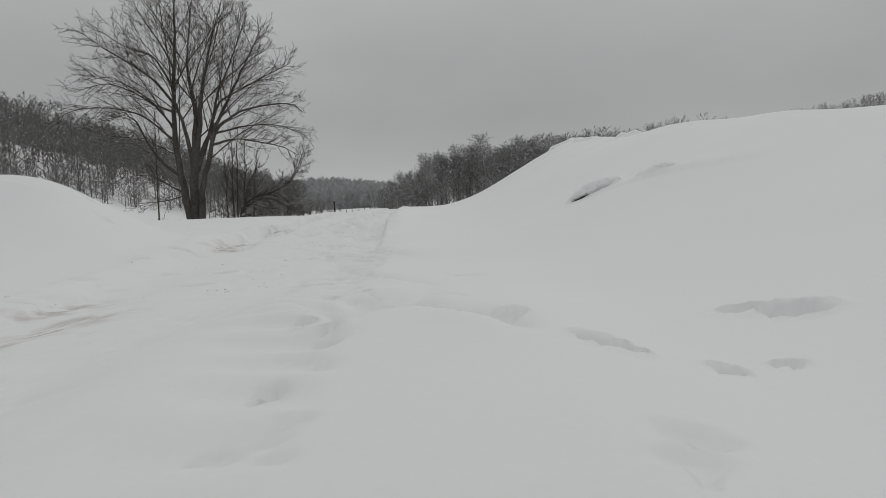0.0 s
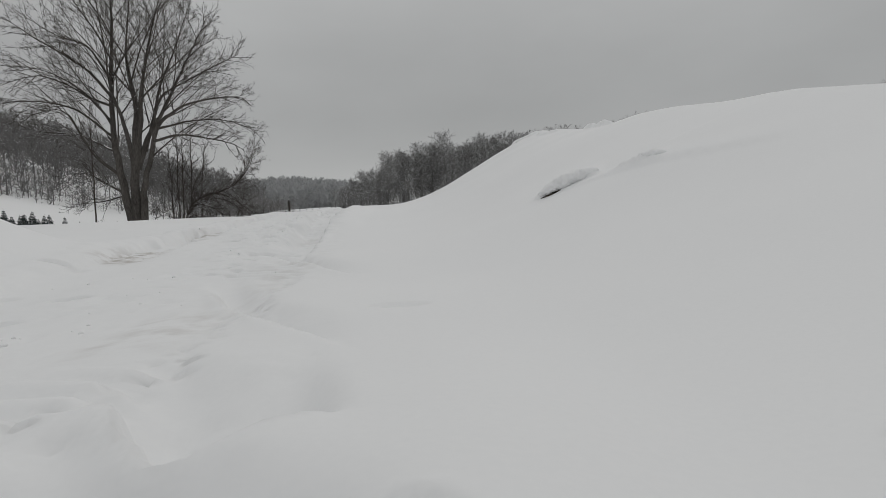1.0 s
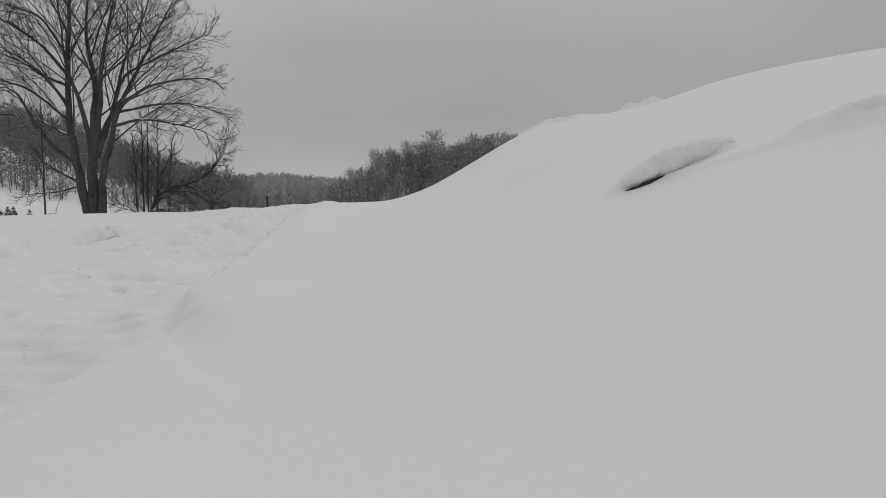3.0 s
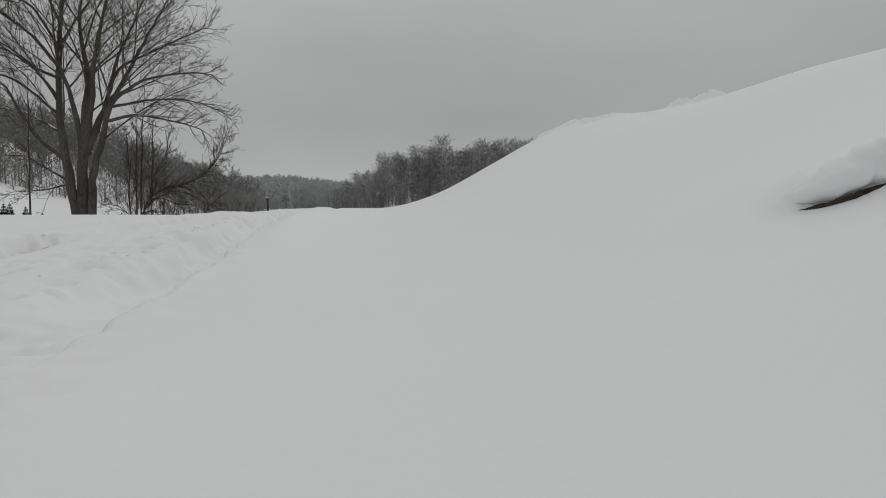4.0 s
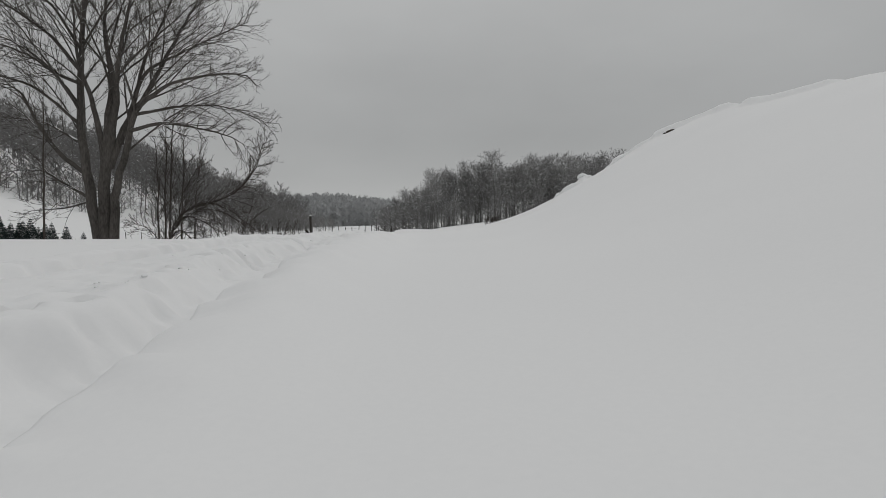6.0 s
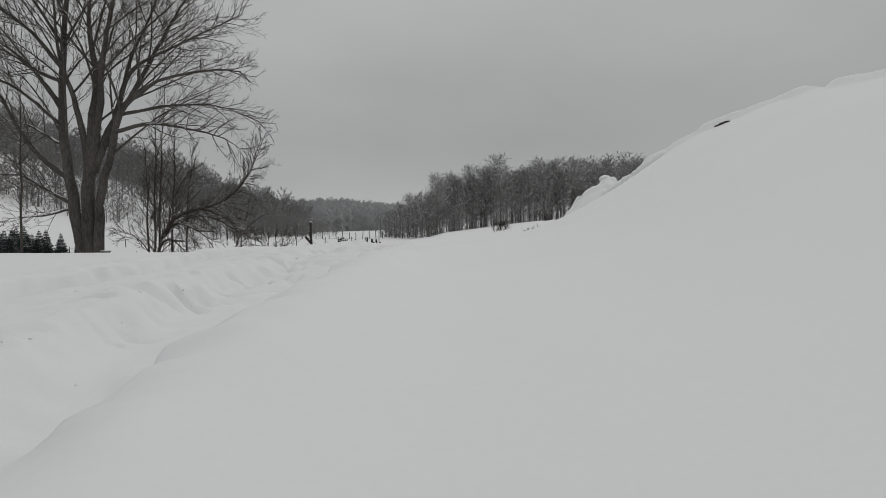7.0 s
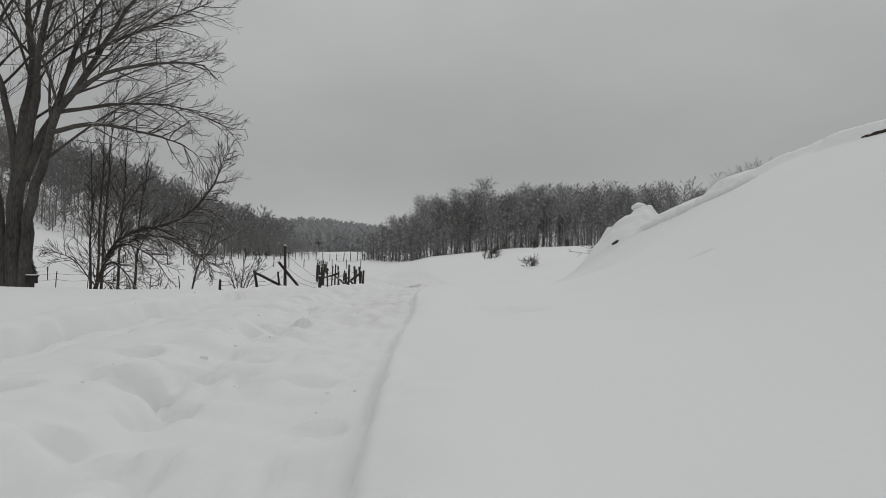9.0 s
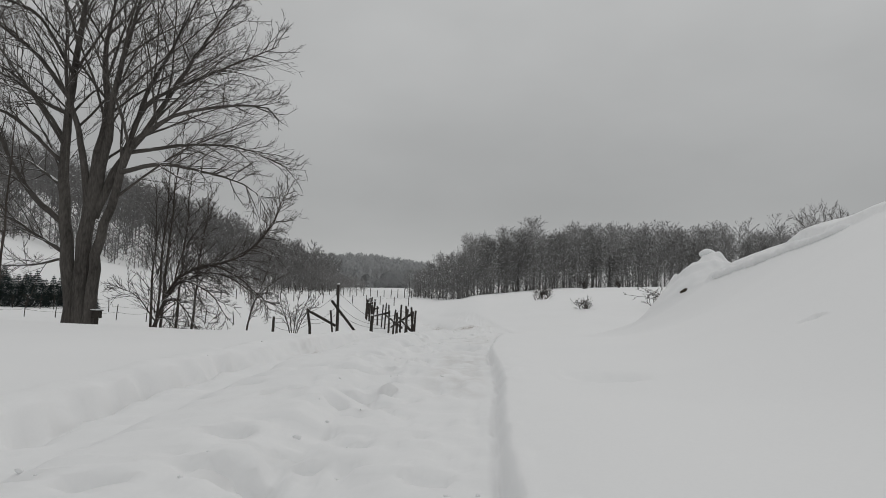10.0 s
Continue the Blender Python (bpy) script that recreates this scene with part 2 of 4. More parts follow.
def ground_height(x, y):
    right, left = soft(y, LEVEL_R), soft(y, LEVEL_L)
    mix = steps(x, -5.6, -2.3)
    z = left * (1 - mix) + right * mix
    # wheel ruts with a churned strip between them
    rr, rl = soft(y, RUT_R, 2), soft(y, RUT_L, 2)
    live = steps(y, -30, -20) * (1 - steps(y, 75, 95))
    near = 1 - steps(y, 38, 60)
    ragged = value_noise(x, y, 0.40, 3) * 0.05 + value_noise(x, y, 0.15, 4) * 0.03
    # raised snow where the way begins
    z = z + 0.12 * np.exp(-((y - 5.0) / 1.5) ** 2) * (1 - steps(x, -1.3, -0.75)) * steps(x, -2.6, -2.0)
    strip = steps(x, rl - 0.9, rl - 0.4) * (1 - steps(x, rr + 0.12, rr + 0.24)) * live * near * (0.22 + 0.78 * steps(y, 10, 14))
    lumps = value_noise(x, y, 0.62, 5) * 0.016 + value_noise(x, y, 0.21, 6) * 0.020 + np.abs(value_noise(x, y, 0.10, 7)) * 0.024
    wall = np.exp(-((x - rr + 0.52) / 0.27) ** 2)
    fins = np.maximum(np.sin(y * 2 * math.pi / 0.21 + 5 * value_noise(x, y, 0.6, 19) + x * 7), 0.1) * 0.022 * steps(value_noise(x * 0 + 2, y, 1.3, 23), -0.2, 0.3)
    clods = np.maximum(value_noise(x, y, 0.12, 12) + 0.6 * value_noise(x, y, 0.07, 13), 0) * 0.055
    pits = np.maximum(value_noise(x, y, 0.11, 14) - 0.42, 0) * 0.25
    z = z + strip * (lumps * (0.45 + 0.6 * steps(value_noise(x, y, 1.7, 15), -0.4, 0.5)) + wall * (clods * 0.35 + fins * (0.5 + 0.7 * steps(y, 16.5, 18.5)) + value_noise(x, y, 0.09, 27) * 0.012) - pits * (0.15 + 0.6 * wall))
    patchy = 0.85 + 0.3 * value_noise(x * 0 + 3, y, 2.2, 11)
    # right rut: flat floor, sheer rolled edge on its right, a rough side on its left; it widens further on
    edge = x + ragged * (0.5 + 0.7 * (1 - steps(y, 10.5, 13)) - 0.28 * steps(y, 17, 19)) + 0.05 * value_noise(x * 0 + 5, y, 1.5, 24)
    blur = 0.10 * steps(y, 23, 30)
    width = 0.32 + 0.40 * steps(y, 14, 19)
    into = steps(x + ragged * 1.3, rr + 0.02 - width, rr + 0.27 - width) * (1 - steps(edge, rr + 0.225 - blur, rr + 0.285 + blur))
    z = z - live * into * 0.21 * (1 - 0.55 * steps(y, 17, 20)) * (1 - 0.3 * steps(y, 28, 45)) * patchy * steps(y, 9.5, 12.5)
    z = z + live * near * 0.012 * np.exp(-((x + ragged - rr - 0.02 + width) / 0.13) ** 2) * steps(y, 12, 16)
    z = z + live * near * 0.105 * np.exp(-((edge - rr - 0.46) / 0.20) ** 2) * steps(y, 12.5, 15) * (1 - 0.92 * steps(y, 17.2, 19.5))
    crack = np.exp(-((edge - rr - 0.25) / 0.022) ** 2) * steps(value_noise(x * 0 + 7, y, 0.6, 16), -0.35, 0.1) * (0.45 + 0.55 * steps(value_noise(x * 0 + 9, y, 0.14, 25), -0.5, 0.2))
    z = z - live * near * crack * 0.06 * steps(y, 12, 14) * (1 - steps(y, 22, 27))
    z = z + live * near * np.exp(-((edge - rr - 0.34) / 0.13) ** 2) * (np.maximum(value_noise(x, y, 0.10, 31), 0) * 0.030 + value_noise(x, y, 0.24, 32) * 0.010) * steps(y, 9, 13) * (1 - 0.6 * steps(y, 17, 20))
    tread = np.sin(y * 2 * math.pi / 0.17 + 3.5 * value_noise(x, y, 0.5, 8)) * 0.014 * steps(value_noise(x, y, 1.1, 17), -0.1, 0.4)
    z = z + live * near * into * (tread + value_noise(x, y, 0.3, 18) * 0.018)
    # left rut: shallower, under a steep broken lip on its far side
    off = x + ragged * 1.2 + 0.08 * value_noise(x * 0 + 4, y, 0.9, 28) - rl
    z = z - live * steps(off, -0.25, -0.18) * (1 - steps(off, 0.10, 0.46)) * 0.14 * patchy * (0.3 + 0.7 * steps(y, 10, 14))
    z = z + live * near * (0.045 * np.exp(-((off + 0.42) / 0.16) ** 2) - 0.09 * np.exp(-((off + 0.17) / 0.04) ** 2) * steps(value_noise(x * 0 + 6, y, 0.5, 26), -0.3, 0.2) * steps(y, 10, 14))
    # left shoulder and drift
    z = z + 0.95 * np.exp(-((x + 7.4) / 2.3) ** 4 - ((y - 10.7) / 1.5) ** 2) * (1 + 0.12 * value_noise(x, y, 0.8, 22))
    z = z + 0.05 * value_noise(x, y, 2.3, 21) * (1 - steps(x, -7, -5.4))
    # the bank
    foot, crest, top = soft(y, FOOT_X), soft(y, CREST_X), soft(y, CREST_Z)
    top = top + 0.04 * value_noise(x * 0, y, 1.4, 30)
    u = (x - foot) / (crest - foot)
    s = np.minimum(0.5 * (u + np.sqrt(u * u + 0.02)), 1)             # the slope rises gently from its foot
    s = (0.72 * s + 0.28 * s * s * (3 - 2 * s)) ** (1 + 0.65 * steps(y, 21, 28))
    z = z + np.maximum(top - right, 0) * s * (1 - steps(y, 33, 42))
    z = z + (0.06 - 0.012 * np.clip(x - crest, 0, 30)) * steps(x - crest, 0, 1.5) * (1 - steps(y, 30, 40))
    # soft swells of the deep snow
    deep = steps(x, rr + 0.3, rr + 0.8)
    z = z + deep * (value_noise(x, y, 1.9, 41) * 0.035 + value_noise(x, y, 0.8, 42) * 0.010)
    # the far fields and hills
    z = z + np.clip(1.0 + 0.12 * np.clip(x, -20, 12) + 0.055 * np.clip(x - 12, 0, 58), 0, 40) * steps(x + 0.10 * (y - 40), -8, 0) * steps(y, 36, 62)
    z = z + soft(x, HILL_R, 6) * steps(y, 138, 205)
    p = uphill(x, y)
    hill = np.maximum(p + 5 * value_noise(x, y, 60, 50) * steps(p, 5, 40), 0)
    hill = hill * hill / (hill + 6)
    z = z + 60 * (1 - np.exp(-hill * 0.40 / 60)) * steps(y, 5, 70) * (1 - 0.8 * steps(y, 230, 380))
    z = z + (7.5 + 3.5 * np.exp(-((x + 82) / 34) ** 2)) * steps(y, 310, 490) * (1 - steps(x, -80, 10)) + 1.2 * value_noise(x, y, 70, 51) * steps(y, 150, 300)
    back = np.maximum(-y - 60, 0)
    return z + 40 * (1 - np.exp(-back * 0.2 / 40))


# hollows and holes in the snow: x, y, half width, half length, depth
DENTS = [(-1.14, 4.945, 0.075, 0.08, 0.10), (-0.86, 4.955, 0.04, 0.05, 0.08), (-2.72, 10.9, 0.30, 0.60, 0.08), (-0.51, 5.61, 0.09, 0.07, 0.09),
         (-0.40, 5.52, 0.11, 0.09, 0.11), (-0.69, 5.01, 0.03, 0.03, 0.05), (-1.33, 5.30, 0.045, 0.10, 0.05),
         (-1.15, 4.42, 0.05, 0.04, 0.025), (-1.19, 4.33, 0.04, 0.04, 0.02), (-0.25, 21.88, 0.075, 0.07, 0.06), (-1.37, 7.45, 0.13, 0.06, 0.03),
         (-3.33, 19.3, 0.10, 0.07, 0.09), (-3.48, 19.65, 0.09, 0.08, 0.07), (-3.54, 20.5, 0.11, 0.08, 0.08), (-1.78, 21.3, 0.26, 0.22, 0.05), (-2.76, 23.5, 0.26, 0.42, 0.16),
         (-2.62, 18.9, 0.08, 0.07, 0.05), (-2.72, 19.4, 0.09, 0.06, 0.04)]
# deep treads with a broken lip on the near side: from x, y to x, y along the lip, sag, depth, reach, heap
HOLLOWS = [(-1.80, 5.12, -1.34, 5.02, 0.05, 0.17, 0.60, 0.03), (-1.80, 5.74, -1.47, 5.70, -0.15, 0.15, 0.75, 0.03), (-2.35, 8.15, -1.60, 6.60, -0.15, 0.10, 0.8, 0.02),
           (-2.90, 10.8, -1.75, 8.95, 0.12, 0.10, 0.75, 0.02), (-2.78, 8.9, -2.5, 9.2, -0.02, 0.06, 0.35, 0.01)]


def hollows(x, y):
    z = 0
    jag = 0.05 * value_noise(x, y * 0.4, 0.17, 72) + 0.02 * value_noise(x, y, 0.06, 73)
    for x0, y0, x1, y1, sag, depth, length, heap in HOLLOWS:
        lean = 0.15 * np.clip(y - y0, 0, 1) if abs(y1 - y0) < 0.2 else 0
        u = np.clip((x + lean - x0) / (x1 - x0), -0.3, 1.3)
        d = y - (y0 + (y1 - y0) * u + sag * np.sin(math.pi * np.clip(u, 0, 1)) + jag)
        across = steps(u, -0.30, 0.35) * (1 - steps(u, 0.65, 1.22))
        z = z - depth * across * steps(d, -0.02, 0.11) * (1 - steps(d, 0.16 * length, length))
        z = z + heap * across * np.exp(-(np.minimum(d, 0) / 0.16) ** 2) * (1 - steps(d, 0.0, 0.05))
    return z


# snow ledges over buried logs: from x, y to x, y, height, how far they fade uphill
LEDGES = [(0.44, 10.515, -0.06, 10.745, 0.16, 0.38), (0.70, 9.84, 0.50, 10.16, 0.06, 0.26), (1.25, 8.95, 0.02, 10.70, 0.035, 0.30), (2.00, 25.2, 1.84, 29.8, 0.17, 0.5), (2.07, 21.4, 2.05, 24.2, 0.15, 0.5),
          (2.16, 24.4, 2.12, 25.2, 0.09, 0.5), (2.12, 19.0, 2.14, 20.9, 0.10, 0.5), (2.2, 15.8, 2.2, 16.3, 0.10, 0.35), (2.2, 16.5, 2.2, 16.9, 0.10, 0.35)]


def ledges(x, y):
    z = 0
    fluff = 0.45 * value_noise(x, y, 0.16, 80) + 0.6 * np.abs(value_noise(x, y, 0.075, 81))
    for x0, y0, x1, y1, h, fade in LEDGES:
        dx, dy = x1 - x0, y1 - y0
        n = math.hypot(dx, dy)
        s = ((x - x0) * dx + (y - y0) * dy) / n
        t = ((x - x0) * abs(dy) + (y - y0) * dx * (-1 if dy > 0 else 1)) / n + 0.05 * value_noise(x, y, 0.5, 82) + 0.03 * fluff
        window = steps(s, -0.10, 0.10) * (1 - steps(s, n - 0.10, n + 0.10))
        z = z + h * window * (0.75 + 0.5 * value_noise(x * 0 + 1, y, 0.8, 83)) * steps(t, -0.02, 0.05) * np.exp(-(np.maximum(t, 0) / fade) ** 2) * (0.85 + (0.6 if n < 1 else 0.18) * fluff)
    return z


def mound(x, y):
    """The snowed-in stump at the end of the bank."""
    r1 = np.hypot((x - 2.32) / 0.66, (y - 31.2) / 0.7)
    r2 = np.hypot((x - 1.72) / 0.55, (y - 30.7) / 0.6)
    r3 = np.hypot((x - 1.30) / 0.5, (y - 30.4) / 0.5)
    z = 0.46 * np.exp(-r1 ** 2.6) + 0.36 * np.exp(-r2 ** 2.4) + 0.27 * np.exp(-r3 ** 2.4)
    near = np.exp(-(np.hypot((x - 2.0) / 1.1, (y - 30.9) / 1.0)) ** 4)
    return z + near * (0.17 * np.maximum(value_noise(x, y, 0.36, 90), -0.35) + 0.10 * value_noise(x, y, 0.15, 91))


def dents(x, y):
    z = hollows(x, y)
    warp = 0.20 * value_noise(x, y, 0.11, 70) + 0.10 * value_noise(x, y, 0.05, 71)
    rng = random.Random(4)
    small = [(rng.uniform(-4.4, -3.0), rng.uniform(6, 26), rng.uniform(0.05, 0.11), rng.uniform(0.05, 0.10), rng.uniform(0.03, 0.07)) for k in range(46)]
    small += [(rng.uniform(-7.5, -5.1), rng.uniform(8, 24), rng.uniform(0.06, 0.13), rng.uniform(0.05, 0.10), rng.uniform(0.02, 0.05)) for k in range(16)]
    way = [4.3 + 0.17 * k for k in range(108)] + [4.3 + 0.075 * k for k in range(62)]
    chain = [(float(np.interp(v, [p[0] for p in RUT_R], [p[1] for p in RUT_R])) + (0.20 if v < 9 else -0.22 - 0.2 * min(1, (v - 9) / 7)) + rng.uniform(-0.09, 0.09) * (0.6 if v < 9 else 1), v + rng.uniform(-0.06, 0.06), rng.uniform(0.045, 0.085) * (0.33 if v < 9 else 0.8), rng.uniform(0.04, 0.07) * (0.33 if v < 9 else 0.8), rng.uniform(0.03, 0.075) * (0.45 if v < 9 else 0.8)) for v in way]
    for cx, cy, a, b, d in DENTS + small + chain:
        near = (np.abs(x - cx) < 2 * a) & (np.abs(y - cy) < 2 * b)
        r = np.sqrt(((x - cx) / a) ** 2 + ((y - cy) / b) ** 2) + warp
        lo = 0.72 if a < 0.2 else 0.25
        slant = np.clip(0.62 - 0.42 * (y - cy) / b, 0, 1)            # deepest under the lip on the walker's side
        z = z - np.where(near, d * 1.25 * slant * (1 - steps(r, lo, 1.02)) - 0.10 * d * np.exp(-((r - 1.15) / 0.15) ** 2), 0)
    return z


def spread(lo, a, b, hi, fine, growth):
    """Grid lines: fine steps from a to b, growing outward to lo and hi."""
    mid = list(np.arange(a, b, fine))
    up, step = [b], fine
    while up[-1] < hi:
        step *= growth
        up.append(up[-1] + step)
    down, step = [], fine
    while (down[-1] if down else a) > lo:
        step *= growth
        down.append((down[-1] if down else a) - step)
    return np.array(down[::-1] + mid + up)


def terrain():
    xs = spread(-1400, -8.0, 4.5, 1400, 0.08, 1.08)
    xs = np.unique(np.concatenate([xs[(xs < -5.3) | (xs > 2.9)], np.arange(-5.3, -3.5, 0.055), np.arange(-3.5, -2.56, 0.028), np.arange(-2.56, -2.34, 0.012), np.arange(-2.34, -2.12, 0.028), np.arange(-2.12, -1.3, 0.02), np.arange(-1.3, -0.2, 0.028), np.arange(-0.2, 0.75, 0.025), np.arange(0.75, 1.5, 0.07), np.arange(1.5, 2.9, 0.045)]))
    ys = spread(-700, 3.6, 32.2, 1900, 0.05, 1.06)
    ys = np.unique(np.concatenate([ys[(ys < 4.3) | (ys > 20)], np.arange(4.3, 6.5, 0.02), np.arange(6.5, 10.4, 0.03), np.arange(10.4, 11.1, 0.022), np.arange(11.1, 20, 0.035)]))
    gx, gy = np.meshgrid(xs, ys)
    gz = ground_height(gx, gy) + dents(gx, gy) + ledges(gx, gy) + mound(gx, gy)
    nx, ny = len(xs), len(ys)
    co = np.stack([gx, gy, gz], -1).reshape(-1, 3)
    i = np.arange((ny - 1) * nx).reshape(ny - 1, nx)[:, :-1].ravel()
    quads = np.stack([i, i + 1, i + nx + 1, i + nx], -1)
    me = bpy.data.meshes.new("ground")
    me.vertices.add(len(co))
    me.vertices.foreach_set("co", co.ravel())
    me.loops.add(quads.size)
    me.loops.foreach_set("vertex_index", quads.ravel())
    me.polygons.add(len(quads))
    me.polygons.foreach_set("loop_start", np.arange(len(quads)) * 4)
    me.polygons.foreach_set("use_smooth", np.ones(len(quads), dtype=bool))
    me.materials.append(SNOW)
    rr, rl = soft(gy, RUT_R, 2), soft(gy, RUT_L, 2)
    soil = 0.22 * (1 - steps(np.abs(gx - rr), 0.08, 0.26)) * steps(value_noise(gx * 0.3, gy, 1.3, 61), 0.15, 0.7)
    soil = soil + 0.75 * (1 - steps(np.abs(gx - rl), 0.10, 0.36)) * steps(value_noise(gx * 0.3, gy, 1.8, 62), 0.0, 0.6)
    soil = soil + 1.6 * np.exp(-((gx + 2.9) / 0.35) ** 2 - ((gy - 41.3) / 0.9) ** 2)
    soil = soil + 0.9 * np.exp(-((gx + 3.1) / 0.18) ** 2 - ((gy - 6.1) / 0.35) ** 2) + 0.9 * np.exp(-((gx + 3.58) / 0.16) ** 2 - ((gy - 6.9) / 0.3) ** 2) + 0.18 * np.exp(-((gx + 2.12) / 0.16) ** 2 - ((gy - 9.3) / 1.3) ** 2) + 0.4 * np.exp(-((gx + 2.42) / 0.08) ** 2 - ((gy - 14.84) / 0.10) ** 2)
    soil = soil * steps(gy, -20, -10) * (1 - steps(gy, 60, 80))
    at = me.attributes.new("soil", "FLOAT", "POINT")
    at.data.foreach_set("value", soil.ravel())
    me.update(calc_edges=True)
    return tagged(new("ground", me), "deep white snow cover with two wheel ruts and a high bank", "ground", kind="structure")


def height(x, y):
    return float(ground_height(np.array([float(x)]), np.array([float(y)]))[0])


terrain()


# ---- bare trees and shrubs ----
def twiggy(rng, pts, wood, twig, length, r0, count, lo=0.25, spread_deg=45, sub=6, rise=0.12, fine=3, flat=1.0):
    """Branches off the line pts, each with twigs and fine twigs."""
    for k in range(count):
        u = lo + (1 - lo) * (k + rng.random()) / count
        p, d = along(pts, min(u, 0.995))
        side = d.cross(rand_dir(rng)).normalized()
        side.z *= flat
        a = radians(rng.uniform(spread_deg - 15, spread_deg + 12))
        way = d * math.cos(a) + side * math.sin(a) + Vector((0, 0, rise))
        ln = length * (1.2 - 0.75 * u) * rng.uniform(0.6, 1.2)
        br = bough(rng, p, way, ln, Vector((0, 0, rise * 1.2)), 0.12, 5)
        m = len(br)
        rb = min(max(r0 * (1.15 - 0.6 * u), 0.009), 0.02)
        wood.add(br, [rb * (1 - 0.7 * i / (m - 1)) for i in range(m)], 4, False)
        for j in range(sub):
            v = 0.15 + 0.85 * (j + rng.random()) / sub
            q, e = along(br, min(v, 0.995))
            s2 = e.cross(rand_dir(rng)).normalized()
            l2 = ln * rng.uniform(0.3, 0.62) * (1.15 - 0.45 * v)
            tw = bough(rng, q, e * 0.85 + s2 * 0.6 + Vector((0, 0, 0.05)), l2, Vector((0, 0, 0.12)), 0.12, 3)
            twig.add(tw, [0.008, 0.0065, 0.005, 0.0034], 3, False)
            for h in range(fine):
                g, e3 = along(tw, rng.uniform(0.25, 0.97))
                s3 = e3.cross(rand_dir(rng)).normalized()
                tip = g + (e3 * 0.75 + s3 * 0.6 + Vector((0, 0, 0.12))).normalized() * l2 * rng.uniform(0.3, 0.55)
                twig.add([g, tip], [0.005, 0.003], 3, False)


def smooth_line(knots, n):
    """n + 1 points of a rounded line through the knots."""
    k = [Vector(p) for p in knots]
    k = [k[0] * 2 - k[1]] + k + [k[-1] * 2 - k[-2]]
    out = []
    for i in range(n + 1):
        u = i / n * (len(k) - 3)
        j = min(int(u), len(k) - 4)
        f = u - j
        a, b, c, d = k[j:j + 4]
        out.append(0.5 * ((2 * b) + (c - a) * f + (2 * a - 5 * b + 4 * c - d) * f * f + (3 * b - a - 3 * c + d) * f ** 3))
    return out


CROWN_MID, CROWN_AXES = Vector((-0.35, 0, 6.5)), Vector((5.2, 4.9, 6.4))


def reach(p, d):
    """How far from p along d the rounded outline of the crown lies."""
    q = Vector([(p[i] - CROWN_MID[i]) / CROWN_AXES[i] for i in range(3)])
    e = Vector([d[i] / CROWN_AXES[i] for i in range(3)])
    a, b, c = e.dot(e), 2 * q.dot(e), q.dot(q) - 1
    disc = b * b - 4 * a * c
    return max((-b + math.sqrt(disc)) / (2 * a), 0.6) if disc > 0 else 0.8


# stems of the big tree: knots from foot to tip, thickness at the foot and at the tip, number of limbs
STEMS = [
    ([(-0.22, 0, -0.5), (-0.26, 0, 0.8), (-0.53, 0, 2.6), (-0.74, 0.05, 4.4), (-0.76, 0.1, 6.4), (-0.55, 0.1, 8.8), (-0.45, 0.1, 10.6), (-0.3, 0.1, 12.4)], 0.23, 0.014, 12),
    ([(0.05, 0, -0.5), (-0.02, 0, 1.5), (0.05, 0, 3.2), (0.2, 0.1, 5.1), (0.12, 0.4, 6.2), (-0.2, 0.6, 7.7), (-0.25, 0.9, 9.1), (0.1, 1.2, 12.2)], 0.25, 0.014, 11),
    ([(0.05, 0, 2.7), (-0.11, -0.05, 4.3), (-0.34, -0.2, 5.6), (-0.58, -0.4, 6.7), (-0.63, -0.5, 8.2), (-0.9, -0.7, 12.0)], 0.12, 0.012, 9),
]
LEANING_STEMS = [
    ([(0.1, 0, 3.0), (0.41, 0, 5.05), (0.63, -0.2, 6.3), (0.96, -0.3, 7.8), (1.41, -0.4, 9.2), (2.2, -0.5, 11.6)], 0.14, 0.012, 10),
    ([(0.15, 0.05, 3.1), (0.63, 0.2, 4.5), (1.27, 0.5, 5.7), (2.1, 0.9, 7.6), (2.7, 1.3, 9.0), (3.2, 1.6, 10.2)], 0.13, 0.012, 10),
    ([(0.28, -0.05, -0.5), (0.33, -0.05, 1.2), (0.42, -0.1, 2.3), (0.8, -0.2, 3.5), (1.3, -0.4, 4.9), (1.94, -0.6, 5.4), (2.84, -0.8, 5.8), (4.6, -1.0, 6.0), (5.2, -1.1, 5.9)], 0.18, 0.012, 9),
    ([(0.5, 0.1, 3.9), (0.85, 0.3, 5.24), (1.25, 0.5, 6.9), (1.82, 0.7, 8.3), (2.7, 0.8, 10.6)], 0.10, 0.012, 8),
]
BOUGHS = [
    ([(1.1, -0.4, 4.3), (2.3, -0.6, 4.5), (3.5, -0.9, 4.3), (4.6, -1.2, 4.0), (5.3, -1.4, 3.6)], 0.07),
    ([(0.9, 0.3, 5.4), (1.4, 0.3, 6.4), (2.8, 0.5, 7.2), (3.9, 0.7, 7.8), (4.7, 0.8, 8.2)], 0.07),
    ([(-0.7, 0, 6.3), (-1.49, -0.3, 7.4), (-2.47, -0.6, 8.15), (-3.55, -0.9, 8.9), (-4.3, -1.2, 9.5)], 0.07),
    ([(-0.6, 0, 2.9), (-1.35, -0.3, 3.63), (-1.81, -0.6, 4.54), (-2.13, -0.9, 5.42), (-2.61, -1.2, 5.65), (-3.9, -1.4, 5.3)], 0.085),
]
